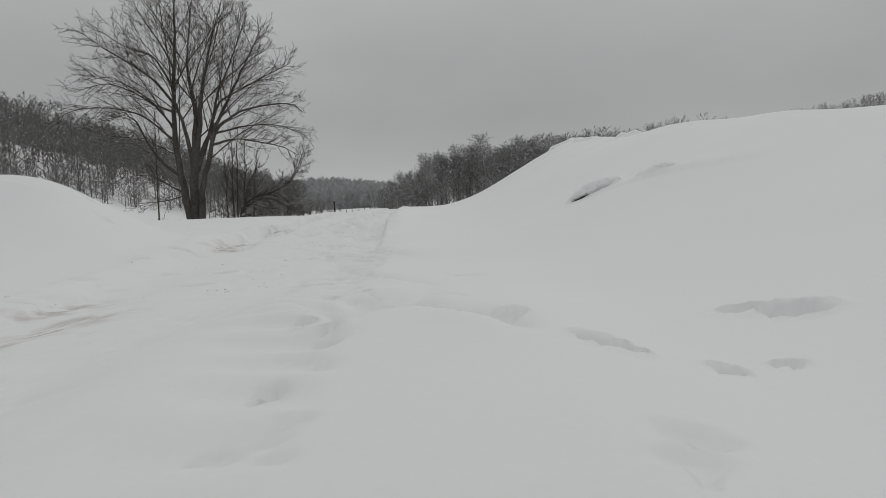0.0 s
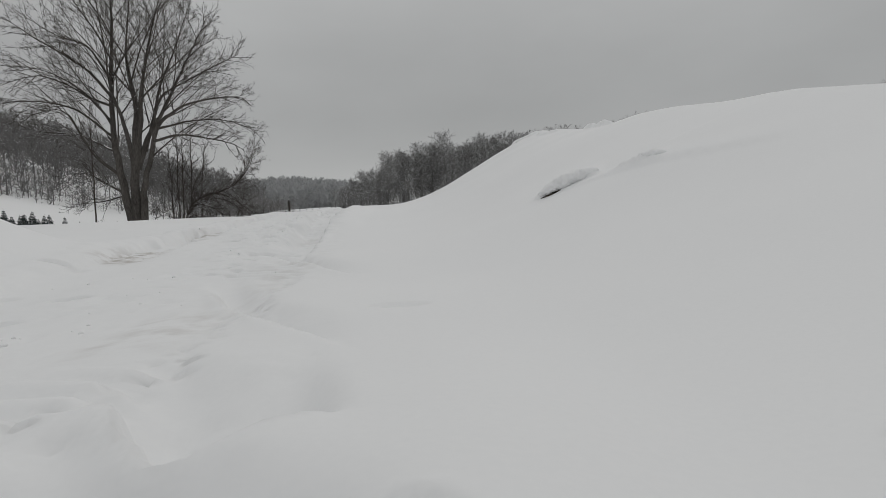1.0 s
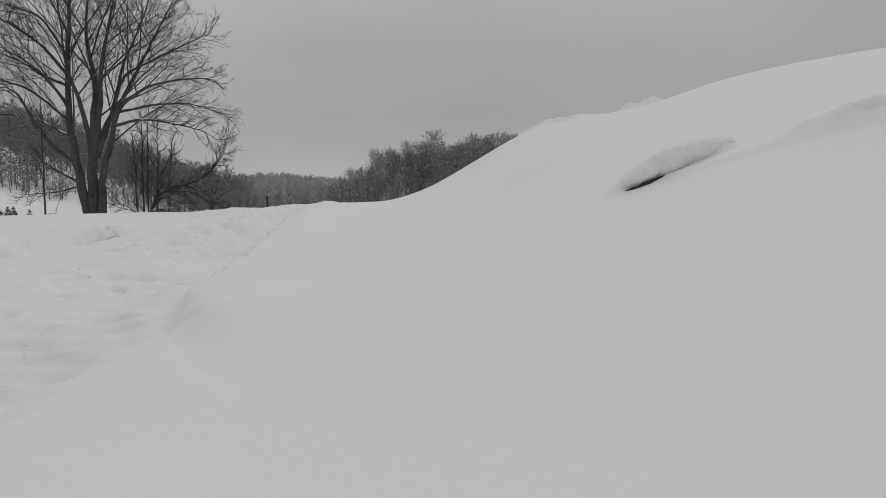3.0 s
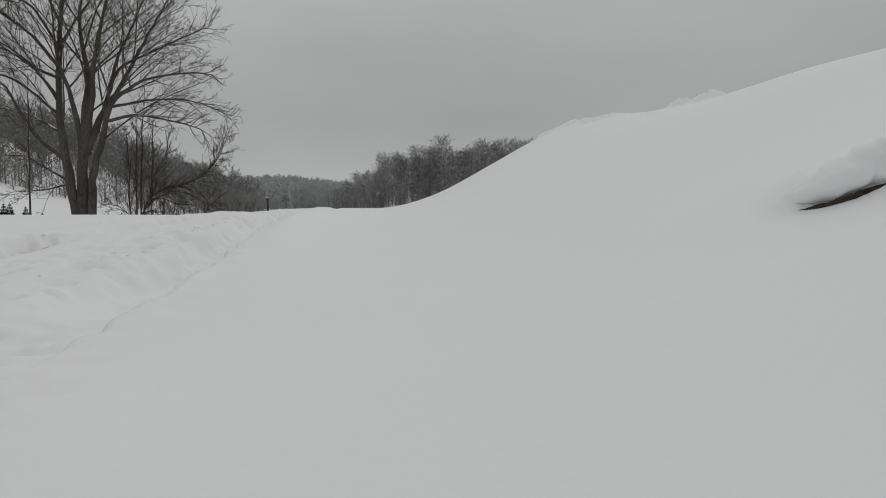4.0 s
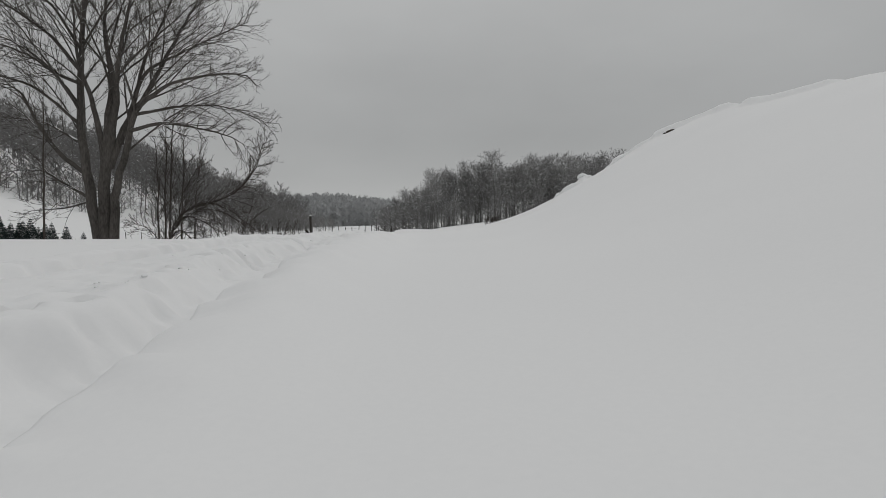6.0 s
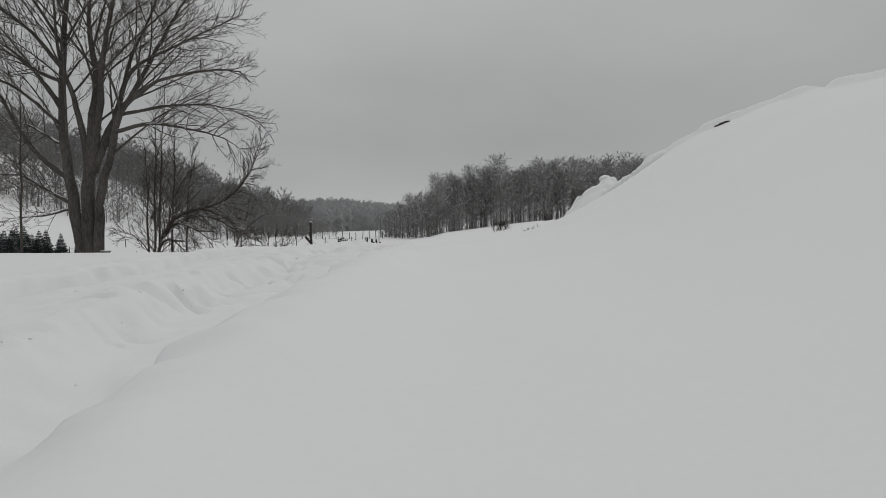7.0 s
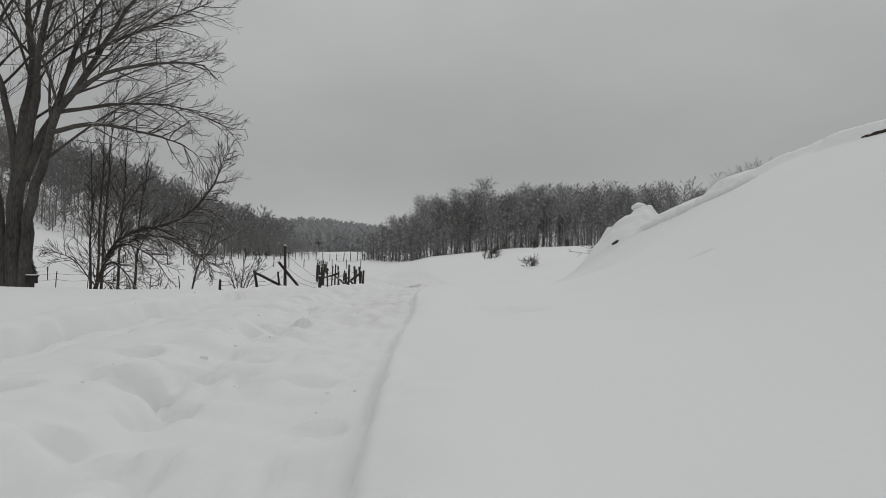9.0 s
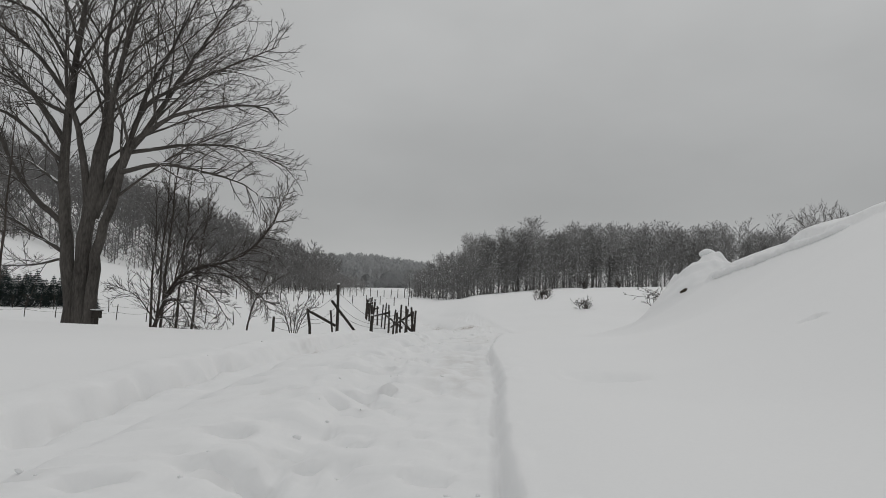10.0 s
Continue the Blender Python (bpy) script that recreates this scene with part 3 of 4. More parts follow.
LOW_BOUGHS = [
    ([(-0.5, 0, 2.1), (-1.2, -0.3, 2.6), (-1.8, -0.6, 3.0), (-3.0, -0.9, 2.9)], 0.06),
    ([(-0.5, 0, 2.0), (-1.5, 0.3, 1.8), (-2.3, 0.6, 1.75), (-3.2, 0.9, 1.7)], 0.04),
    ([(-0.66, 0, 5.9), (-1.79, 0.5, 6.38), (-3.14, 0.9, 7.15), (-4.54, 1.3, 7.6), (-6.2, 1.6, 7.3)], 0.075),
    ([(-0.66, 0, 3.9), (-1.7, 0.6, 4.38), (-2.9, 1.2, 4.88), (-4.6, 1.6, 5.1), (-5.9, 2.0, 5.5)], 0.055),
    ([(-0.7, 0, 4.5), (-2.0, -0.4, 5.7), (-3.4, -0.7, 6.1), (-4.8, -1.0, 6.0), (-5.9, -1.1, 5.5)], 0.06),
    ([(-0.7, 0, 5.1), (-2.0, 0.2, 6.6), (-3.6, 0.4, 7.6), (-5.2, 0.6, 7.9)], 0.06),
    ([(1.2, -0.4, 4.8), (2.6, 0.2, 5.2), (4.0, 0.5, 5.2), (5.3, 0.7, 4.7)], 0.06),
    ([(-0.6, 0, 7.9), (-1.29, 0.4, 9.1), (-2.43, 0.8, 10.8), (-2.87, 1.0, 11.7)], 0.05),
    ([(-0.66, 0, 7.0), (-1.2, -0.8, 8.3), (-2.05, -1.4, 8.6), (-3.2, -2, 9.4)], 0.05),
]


def big_tree(place):
    rng = random.Random(23)
    tree = new("bare_tree")
    tree.location = place
    tagged(tree, "large leafless tree with grey twin trunks rising from snow", "tree")
    crown = Tubes()

    def line(knots, r, tip):
        pts = [p + rand_dir(rng) * min(r * 0.18, 0.03) for p in smooth_line(knots, 22)]
        n = len(pts)
        return pts, [tip + (r - tip) * (1 - i / (n - 1)) ** 1.15 for i in range(n)]

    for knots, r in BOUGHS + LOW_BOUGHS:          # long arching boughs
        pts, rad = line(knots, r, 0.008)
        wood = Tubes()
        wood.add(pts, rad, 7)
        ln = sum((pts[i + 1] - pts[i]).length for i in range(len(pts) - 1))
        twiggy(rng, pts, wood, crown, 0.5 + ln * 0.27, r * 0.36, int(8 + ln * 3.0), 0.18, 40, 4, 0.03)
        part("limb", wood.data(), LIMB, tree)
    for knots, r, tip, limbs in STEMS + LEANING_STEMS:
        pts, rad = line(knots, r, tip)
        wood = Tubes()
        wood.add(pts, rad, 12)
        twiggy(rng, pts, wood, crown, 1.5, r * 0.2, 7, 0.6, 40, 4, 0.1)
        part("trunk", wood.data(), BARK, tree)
        for k in range(limbs):
            u = 0.36 + 0.6 * (k + 0.5 * rng.random()) / limbs
            p, d = along(pts, u)
            az = 2.4 * k + rng.uniform(-0.5, 0.5)
            out = Vector((math.cos(az) * 1.25, math.sin(az), 0))
            if out.x * (p.x + 0.01) < 0:
                out.x *= 0.3                       # limbs grow away from the middle of the crown
            way = (out.normalized() * 0.8 + d * 0.7 + Vector((0, 0, 0.1 + 0.5 * u))).normalized()
            ll = min(reach(p, way) * rng.uniform(0.72, 0.96), 4.6)
            lt = Tubes()
            lp = bough(rng, p, way, ll, Vector((out.x * 0.45, out.y * 0.45, 0.10)), 0.085, 10)
            r1 = min(0.04, max(rad[int(u * (len(pts) - 1))] * 0.45, 0.018))
            m = len(lp)
            lt.add(lp, [r1 * (1 - 0.84 * i / (m - 1)) for i in range(m)], 6, False)
            twiggy(rng, lp, lt, crown, 0.45 + ll * 0.26, r1 * 0.36, int(4 + ll * 1.9), 0.16, 40, 4, 0.06)
            part("limb", lt.data(), LIMB, tree)
    part("crown", crown.data(), TWIG, tree, "fine bare twigs")
    return tree


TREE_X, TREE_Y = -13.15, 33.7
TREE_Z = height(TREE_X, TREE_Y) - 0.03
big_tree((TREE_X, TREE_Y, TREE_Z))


def stemmed(name, label, category, place, seed, stems, twig_len, per_m, mat, droop=0.05, group="", lo=0.2, sub=4, spread_deg=42):
    """A shrub or young tree from stems: (knots, thickness)."""
    rng = random.Random(seed)
    thing = new(name)
    thing.location = place
    tagged(thing, label, category, group)
    crown = Tubes()
    for knots, r in stems:
        pts = smooth_line(knots, 10)
        pts = [p + rand_dir(rng) * r * 0.5 for p in pts]
        ln = sum((pts[i + 1] - pts[i]).length for i in range(len(pts) - 1))
        t = Tubes()
        t.add(pts, [max(r * (1 - 0.85 * i / 10), 0.008) for i in range(11)], 7)
        twiggy(rng, pts, t, crown, twig_len, r * 0.4, max(3, int(ln * per_m)), lo, spread_deg, sub, droop, 2)
        part("stem", t.data(), mat, thing)
    part("crown", crown.data(), TWIG, thing, "fine bare twigs")
    return thing


def at_ground(x, y, sink=0.05):
    return (x, y, height(x, y) - sink)


# slender stems beside the big tree
for i, (x, y, h, lean) in enumerate([(-12.0, 35.6, 5.6, 0.1), (-11.7, 35.2, 6.2, 0.35), (-11.45, 35.7, 5.2, 0.2), (-12.35, 35.9, 4.6, -0.1), (-11.1, 35.9, 4.4, 0.4)]):
    stemmed("young_tree", "slender leafless young tree standing close to others in snow", "tree", at_ground(x, y), 50 + i,
            [([(0, 0, -0.3), (lean * 0.2, 0, h * 0.3), (lean * 0.4, 0.1, h * 0.65), (lean, 0, h)], 0.045)], 1.0, 5.5, HAZEL, 0.15, "young trees by the big tree", 0.3)
stemmed("young_tree", "slender leafless young tree with drooping lower branches", "tree", at_ground(-14.2, 32.1), 61,
        [([(0, 0, -0.3), (0.02, 0, 2.0), (0.05, 0, 4.0), (0.12, 0, 5.6)], 0.04)], 0.9, 2.5, HAZEL, 0.02, "young trees by the big tree", 0.3)
# the leaning, arching shrub
stemmed("leaning_shrub", "leafless shrub with a bowed trunk arching over snow", "shrub", at_ground(-11.75, 34.7), 71,
        [([(0, 0, -0.38), (0.22, 0, 0.57), (0.58, 0, 1.42), (1.09, 0, 1.95), (2.03, 0.1, 2.18), (3.04, 0.2, 2.94), (3.67, 0.2, 4.37)], 0.062),
         ([(0.47, 0, 1.19), (1.01, -0.3, 1.61), (1.79, -0.5, 1.42), (2.5, -0.6, 0.66)], 0.045),
         ([(0.31, 0, 0.85), (0.86, -0.5, 1.14), (1.48, -0.9, 0.85), (1.95, -1.1, 0.19)], 0.038),
         ([(0.7, 0, 1.52), (1.56, 0.4, 1.9), (2.5, 0.6, 1.52), (3.2, 0.8, 0.85)], 0.041),
         ([(1.09, 0, 1.95), (1.95, -0.4, 2.09), (2.81, -0.6, 1.71), (3.51, -0.6, 1.14)], 0.041),
         ([(0.23, 0, 0.57), (0.7, -0.4, 0.57), (1.25, -0.7, 0.1)], 0.034),
         ([(1.87, 0.1, 2.14), (2.73, -0.2, 2.47), (3.43, -0.3, 3.23), (3.82, -0.3, 4.18)], 0.038),
         ([(0.16, 0, 0.47), (-0.23, -0.3, 1.14), (-0.78, -0.5, 1.42)], 0.022),
         ([(0.55, 0.1, 1.33), (0.7, 0.3, 2.47), (1.17, 0.5, 3.42)], 0.026)], 1.0, 8.5, HAZEL, -0.08, "", 0.15, 6)
stemmed("sapling", "thin leaning leafless sapling in snow", "tree", at_ground(-10.0, 37.4), 81,
        [([(0, 0, -0.3), (0.15, 0, 0.8), (0.5, 0, 1.7), (0.75, 0, 2.7)], 0.035), ([(0.3, 0, 1.2), (0.6, 0.1, 1.6), (1.1, 0.1, 2.0)], 0.02)], 0.7, 5, HAZEL)
stemmed("bush", "small leafless many-branched bush in snow", "shrub", at_ground(-9.0, 39.4), 82,
        [([(0, 0, -0.3), (0.1 * k, 0.05 * k, 0.5), (0.27 * k, 0.1, 1.1), (0.45 * k, 0.1, 1.7)], 0.022) for k in (-2, -1, 0.3, 1.3, 2.2)], 0.5, 6, HAZEL, 0.05)
stemmed("round_tree", "small leafless tree with a rounded crown behind the bank", "tree", at_ground(18.6, 57), 83,
        [([(0, 0, -0.5), (0.1 * k, 0.1, 1.6), (0.5 * k, 0.1 * k, 3.4), (0.9 * k, 0.2 * k, 5.2 - 0.35 * abs(k))], 0.03) for k in (-2.4, -1.7, -1.1, -0.4, 0.3, 1.0, 1.6, 2.3)], 1.1, 6, HAZEL, 0.15, lo=0.35)
for i, (x, y, n, size) in enumerate([(2.04, 62.0, 7, 0.8), (3.03, 51.1, 5, 0.5), (1.39, 60.8, 2, 0.9), (10.2, 95.0, 6, 1.4), (15.5, 100.0, 5, 1.2)]):
    rng = random.Random(90 + i)
    stemmed("bush", "low dark leafless bush half buried in snow", "shrub", at_ground(x, y), 95 + i,
            [([(0, 0, -0.2), (rng.uniform(-0.3, 0.3), rng.uniform(-0.3, 0.3), size * 0.4), (rng.uniform(-0.9, 0.9) * size, rng.uniform(-0.5, 0.5), size * rng.uniform(0.6, 1.0))], 0.03)
             for k in range(n)], 0.5, 9, HAZEL, 0.05, "field bushes", 0.1)
rng = random.Random(5)
stemmed("weeds", "thin bare weed stems sticking out of the snow", "shrub", at_ground(6.6, 50.0), 101,
        [([(0, 0, -0.2), (rng.uniform(-0.7, 0.5), rng.uniform(-0.3, 0.5), 0.5), (rng.uniform(-1.7, 0.9), rng.uniform(-0.5, 0.9), rng.uniform(0.7, 1.3))], 0.014) for k in range(12)], 0.4, 3, HAZEL, 0.05)


# ---- forest ----
class Slivers(Tubes):
    """Far twigs: one tapered blade each."""

    def blade(self, p, q, w, rng):
        s = (q - p).cross(rand_dir(rng)).normalized() * w
        k = len(self.v)
        self.v += [p - s, p + s, q + s * 0.35, q - s * 0.35]
        self.f.append((k, k + 1, k + 2, k + 3))


def forest_mesh(seed, h, branches, sub, low_at=0.24, bend=2, wide=0.21, twig=0.026, tips=(0.045, 0.10)):
    """Trunk and crown data of one far tree, as two Tubes without caps."""
    rng = random.Random(seed)
    trunk, crown = Tubes(), Slivers()
    pts = bough(rng, Vector((0, 0, -0.5)), Vector((0, 0, 1)), h * 0.95 + 0.5, Vector((0, 0, 0.3)), 0.05, 4)
    trunk.add(pts, [0.10 * (1 - 0.9 * i / 4) for i in range(5)], 3, False)
    for k in range(branches):
        u = low_at + (0.97 - low_at) * ((k + rng.random()) / branches) ** 0.8
        p, d = along(pts, min(u, 0.99))
        az = 2.4 * k + rng.uniform(-0.5, 0.5)
        swell = math.sin(math.pi * min(1, max(0.12, (u - low_at) / (1.02 - low_at)) ** 0.8))
        ln = h * (wide * swell + 0.06) * rng.uniform(0.7, 1.3)
        br = bough(rng, p, Vector((math.cos(az), math.sin(az), 0.45 + 0.8 * u)), ln, Vector((0, 0, 0.1)), 0.15, bend)
        for a, b in zip(br, br[1:]):
            crown.blade(a, b, twig * 1.15, rng)
        for j in range(sub):
            q, e = along(br, 0.12 + 0.86 * rng.random() ** 0.8)
            s = e.cross(rand_dir(rng)).normalized()
            tip = q + (e * 0.6 + s * 0.85 + Vector((0, 0, 0.15))).normalized() * h * rng.uniform(*tips)
            crown.blade(q, tip, twig, rng)
    return trunk, crown


def forest_tree(seed, h):
    trunk, crown = forest_mesh(seed, h, 54, 15, 0.26, 2, 0.25, 0.030)
    thing = new("forest_tree")
    tagged(thing, "tall leafless forest tree dusted with snow", "tree", "trees at the forest edge")
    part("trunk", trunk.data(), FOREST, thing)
    part("crown", crown.data(), SNOWY_HAZED, thing)
    return thing


def right_edge(x):
    """Where the forest on the right begins."""
    return 122 + 0.10 * x + 6 * math.sin(x * 0.11) + (26 if x < -6 else 0) * min(1, (-6 - x) / 10 if x < -6 else 0)


kinds = [forest_tree(200 + k, h) for k, h in enumerate((11.5, 12.5, 10.0, 11.5, 13.0, 7.5))]
rng = random.Random(7)
spots = []
while len(spots) < 295:
    x = rng.uniform(-15, 118)
    spots.append((x, right_edge(x) + 1 + 30 * rng.random() ** 1.6))
for i, (x, y) in enumerate(spots):
    s = rng.uniform(0.72, 1.0) * (0.86 + 0.14 * min(1, (x + 24) / 30)) * (0.55 + 0.45 * (x + 15) / 13 if x < -2 else 0.82 if x > 27 else 1)
    m = Matrix.LocRotScale((x, y, height(x, y) - 0.2), Euler((rng.uniform(-0.04, 0.04), rng.uniform(-0.04, 0.04), rng.uniform(0, 6.28))), None)
    if i < len(kinds):
        kinds[i].matrix_basis = m @ Matrix.Scale(s, 4)
    else:
        src = kinds[i % len(kinds)]
        c = copy_thing(src, m)
        c.scale = (s, s, s)


def woods(name, label, spots, sizes, meshes, mats, seed):
    """A far wood as one mesh: many trees, each turned and scaled."""
    rnd = np.random.RandomState(seed)
    spots, sizes = np.array(spots), np.array(sizes)
    z = ground_height(spots[:, 0], spots[:, 1])
    allv, allf, allm, base = [], [], [], 0
    for k, (trunk, crown) in enumerate(meshes):
        tv, tf = np.array([tuple(v) for v in trunk.v]), np.array(trunk.f)
        cv, cf = np.array([tuple(v) for v in crown.v]), np.array(crown.f)
        v, f = np.concatenate([tv, cv]), np.concatenate([tf, cf + len(tv)])
        mat = np.concatenate([np.zeros(len(tf), int), np.ones(len(cf), int)])
        pick = np.arange(k, len(spots), len(meshes))
        a = rnd.uniform(0, 2 * math.pi, len(pick))
        c, s = np.cos(a), np.sin(a)
        w = np.empty((len(pick), len(v), 3))
        w[:, :, 0] = v[None, :, 0] * c[:, None] - v[None, :, 1] * s[:, None]
        w[:, :, 1] = v[None, :, 0] * s[:, None] + v[None, :, 1] * c[:, None]
        w[:, :, 2] = v[None, :, 2]
        w *= sizes[pick][:, None, None]
        w[:, :, 0] += spots[pick, 0][:, None]
        w[:, :, 1] += spots[pick, 1][:, None]
        w[:, :, 2] += z[pick][:, None] - 0.3
        allv.append(w.reshape(-1, 3))
        allf.append((f[None] + (np.arange(len(pick)) * len(v))[:, None, None]).reshape(-1, 4) + base)
        allm.append(np.tile(mat, len(pick)))
        base += len(pick) * len(v)
    v, f, m = np.concatenate(allv), np.concatenate(allf), np.concatenate(allm)
    me = bpy.data.meshes.new(name)
    me.vertices.add(len(v))
    me.vertices.foreach_set("co", v.ravel())
    me.loops.add(f.size)
    me.loops.foreach_set("vertex_index", f.ravel())
    me.polygons.add(len(f))
    me.polygons.foreach_set("loop_start", np.arange(len(f)) * 4)
    for mt in mats:
        me.materials.append(mt)
    me.polygons.foreach_set("material_index", m)
    me.update(calc_edges=True)
    return tagged(new(name, me), label, "forest", kind="stuff")


def spruce_mesh(seed, h, tiers=20):
    """A far or young spruce: trunk and tiers of drooping boughs, in quads."""
    rng = random.Random(seed)
    trunk, crown = Tubes(), Tubes()
    trunk.add([Vector((0, 0, -0.3)), Vector((0, 0, h * 0.5)), Vector((0, 0, h))], [0.02 * h, 0.013 * h, 0.003 * h], 5, False)
    for t in range(tiers):
        u = t / tiers
        z, r = h * (0.03 + 0.94 * u), h * 0.34 * (1 - u) ** 0.8 + 0.02 * h
        n = max(5, int(11 * (1 - u)) + 4)
        for k in range(n):
            a = 2 * math.pi * (k + rng.random() * 0.7) / n + t
            o = Vector((math.cos(a), math.sin(a), 0))
            rr = r * rng.uniform(0.75, 1.15)
            p0, p1 = Vector((0, 0, z)), o * rr + Vector((0, 0, z - 0.22 * rr))
            crown.add([p0, p0.lerp(p1, 0.55) + Vector((0, 0, 0.02 * h)), p1], [0.010 * h, 0.020 * h * (1 - 0.6 * u), 0.003 * h], 4, False)
            side = Vector((-o.y, o.x, 0))
            for w in ((-1, 1) if tiers > 10 else ()):
                for f in (0.45, 0.75):
                    q = p0.lerp(p1, f)
                    crown.add([q, q + side * w * rr * 0.28 + o * rr * 0.15 - Vector((0, 0, 0.05 * rr))], [0.018 * h * (1 - 0.5 * u), 0.004 * h], 3, False)
    return trunk, crown


low = [forest_mesh(300 + k, h, 18, 8, 0.20, 1, 0.25, 0.055, (0.03, 0.065)) for k, h in enumerate((11.5, 12.5, 10.5, 13.0))]
rng = random.Random(17)
# the wood further back on the right
spots, sizes = [], []
while len(spots) < 1150:
    x = -13 + 290 * rng.random() ** 1.15
    y = right_edge(x) + 14 + 115 * rng.random()
    spots.append((x, y))
    sizes.append(rng.uniform(0.72, 1.05) * (0.62 if x < 2 else 0.85 if x < 15 else 1 if x < 78 else 0.62))
woods("forest_right", "leafless snow-dusted forest on rising ground", spots, sizes, low, [FOREST, SNOWY_HAZED], 1)
bushy = [forest_mesh(380 + k, 4.5, 16, 9, 0.03, 1, 0.34, 0.03) for k in range(3)]
spots, sizes = [], []
while len(spots) < 620:
    x = rng.uniform(-16, 100)
    spots.append((x, right_edge(x) - 1 + 20 * rng.random() ** 1.6))
    sizes.append(rng.uniform(0.45, 1.25))
woods("undergrowth", "snowy leafless undergrowth between the forest trunks", spots, sizes, bushy, [FOREST, SNOWY_HAZED], 6)
# the wooded hillside on the left
spots, sizes = [], []
while len(spots) < 1800:
    x, y = rng.uniform(-190, -30), rng.uniform(70, 270)
    p = float(uphill(x, np.float64(y)))
    if p > max(21 - (y - 98) * 0.5, -3) + rng.uniform(-3, 5) and p < 110:
        spots.append((x, y))
        sizes.append(rng.uniform(0.68, 1.02) if rng.random() < 0.75 else rng.uniform(0.3, 0.6))
thick = [forest_mesh(320 + k, h, 17, 7, 0.07, 1, 0.26, 0.078, (0.035, 0.075)) for k, h in enumerate((11.5, 12.5, 10.5, 13.0))]
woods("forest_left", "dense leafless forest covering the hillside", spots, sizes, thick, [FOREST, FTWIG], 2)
spots, sizes = [], []
while len(spots) < 640:
    x, y = rng.uniform(-150, -30), rng.uniform(75, 270)
    p = float(uphill(x, np.float64(y)))
    d = p - max(21 - (y - 98) * 0.5, -3)
    if -4 < d < 9:
        spots.append((x, y))
        sizes.append(rng.uniform(0.35, 1.1))
woods("hillside_brush", "leafless brush along the lower edge of the hillside forest", spots, sizes, bushy, [FOREST, FTWIG], 7)
# the head of the valley and the far ridge, with haze put into the ridge's colour
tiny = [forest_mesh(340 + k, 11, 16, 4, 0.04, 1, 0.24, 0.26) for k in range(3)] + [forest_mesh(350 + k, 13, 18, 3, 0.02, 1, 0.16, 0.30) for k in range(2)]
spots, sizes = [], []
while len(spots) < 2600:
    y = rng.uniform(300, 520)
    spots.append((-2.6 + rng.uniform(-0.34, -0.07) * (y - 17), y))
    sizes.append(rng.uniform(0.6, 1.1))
woods("forest_far", "far forest closing the valley, its colour paled for haze", spots, sizes, tiny, [HAZE_PALE, HAZE_PALE], 3)
spots, sizes = [], []
while len(spots) < 520:
    y = 150 + 150 * rng.random() ** 1.3
    a = rng.uniform(-0.46, -0.175)
    spots.append((-2.6 + a * (y - 17), y))
    sizes.append(rng.uniform(0.5, 0.75) * (0.38 + 0.62 * min(1, (-a - 0.175) / 0.15)))
woods("forest_valley", "leafless trees on the valley floor", spots, sizes, low, [FOREST, FTWIG], 4)


# young spruces by the field
def spruce(seed, h):
    trunk, crown = spruce_mesh(seed, h)
    thing = new("young_spruce")
    tagged(thing, "small dark green spruce powdered with snow", "tree", "row of young spruces")
    part("trunk", trunk.data(), LIMB, thing)
    part("crown", crown.data(), NEEDLE, thing)
    return thing


rng = random.Random(77)
for i in range(44):
    x, y = -38.6 + 0.215 * i + rng.uniform(-0.2, 0.2), 54.6 + 2.6 * (i % 3) / 2 + rng.uniform(-0.4, 0.4)
    spruce(400 + i, rng.uniform(1.7, 2.7)).location = at_ground(x, y, 0.1)
for i, (x, y, h) in enumerate([(-27.6, 55.5, 1.9), (-26.9, 56.3, 1.5)]):
    spruce(440 + i, h).location = at_ground(x, y, 0.1)


# ---- fences ----
def post_data(rng, h, r, lean):
    """A split post with a chamfered, weathered top."""
    t = Tubes()
    pts = [Vector((0, 0, -0.4)), Vector((lean[0] * 0.3, lean[1] * 0.3, h * 0.3)), Vector((lean[0] * 0.7, lean[1] * 0.7, h * 0.7)), Vector((lean[0], lean[1], h * 0.97)), Vector((lean[0], lean[1], h))]
    t.add(pts, [r, r * rng.uniform(0.9, 1.05), r * rng.uniform(0.85, 1.0), r * 0.88, r * 0.66], 7)
    return t


def cap_data(rng, centre, r, h):
    """A little hood of snow."""
    t = Tubes()
    t.add([centre, centre + Vector((0, 0, h * 0.4)), centre + Vector((0, 0, h * 0.8)), centre + Vector((0, 0, h))], [r * 0.95, r * 1.08, r * 0.8, r * 0.25], 8)
    return t


def fence(name, label, posts, wires, seed, sag=0.12):
    """posts: x, y, height, radius, lean; wires: heights of strands between neighbours."""
    rng = random.Random(seed)
    thing = new(name)
    tagged(thing, label, "fence")
    tops = []
    for x, y, h, r, lx in posts:
        z = height(x, y)
        lean = (lx, rng.uniform(-0.05, 0.05))
        r *= 0.72
        p = part("post", post_data(rng, h, r, lean).data(), WOOD, thing)
        p.location = (x, y, z)
        part("snow_cap", cap_data(rng, Vector((lean[0], lean[1], h - 0.005)), r * 0.85, r * 0.8).data(), CAP, p, "cap of snow")
        tops.append((Vector((x, y, z)), Vector((lean[0], lean[1], h))))
    for (a, ta), (b, tb) in zip(tops, tops[1:]):
        for w in wires:
            p, q = a + ta * w, b + tb * w
            s = sag * rng.uniform(0.3, 1.6)
            t = Tubes()
            t.add([p.lerp(q, i / 8) - Vector((0, 0, s * 4 * (i / 8) * (1 - i / 8))) for i in range(9)], [0.006] * 9, 3)
            part("wire", t.data(), WIRE, thing)
    return thing


CX, CY = -7.62, 40.2
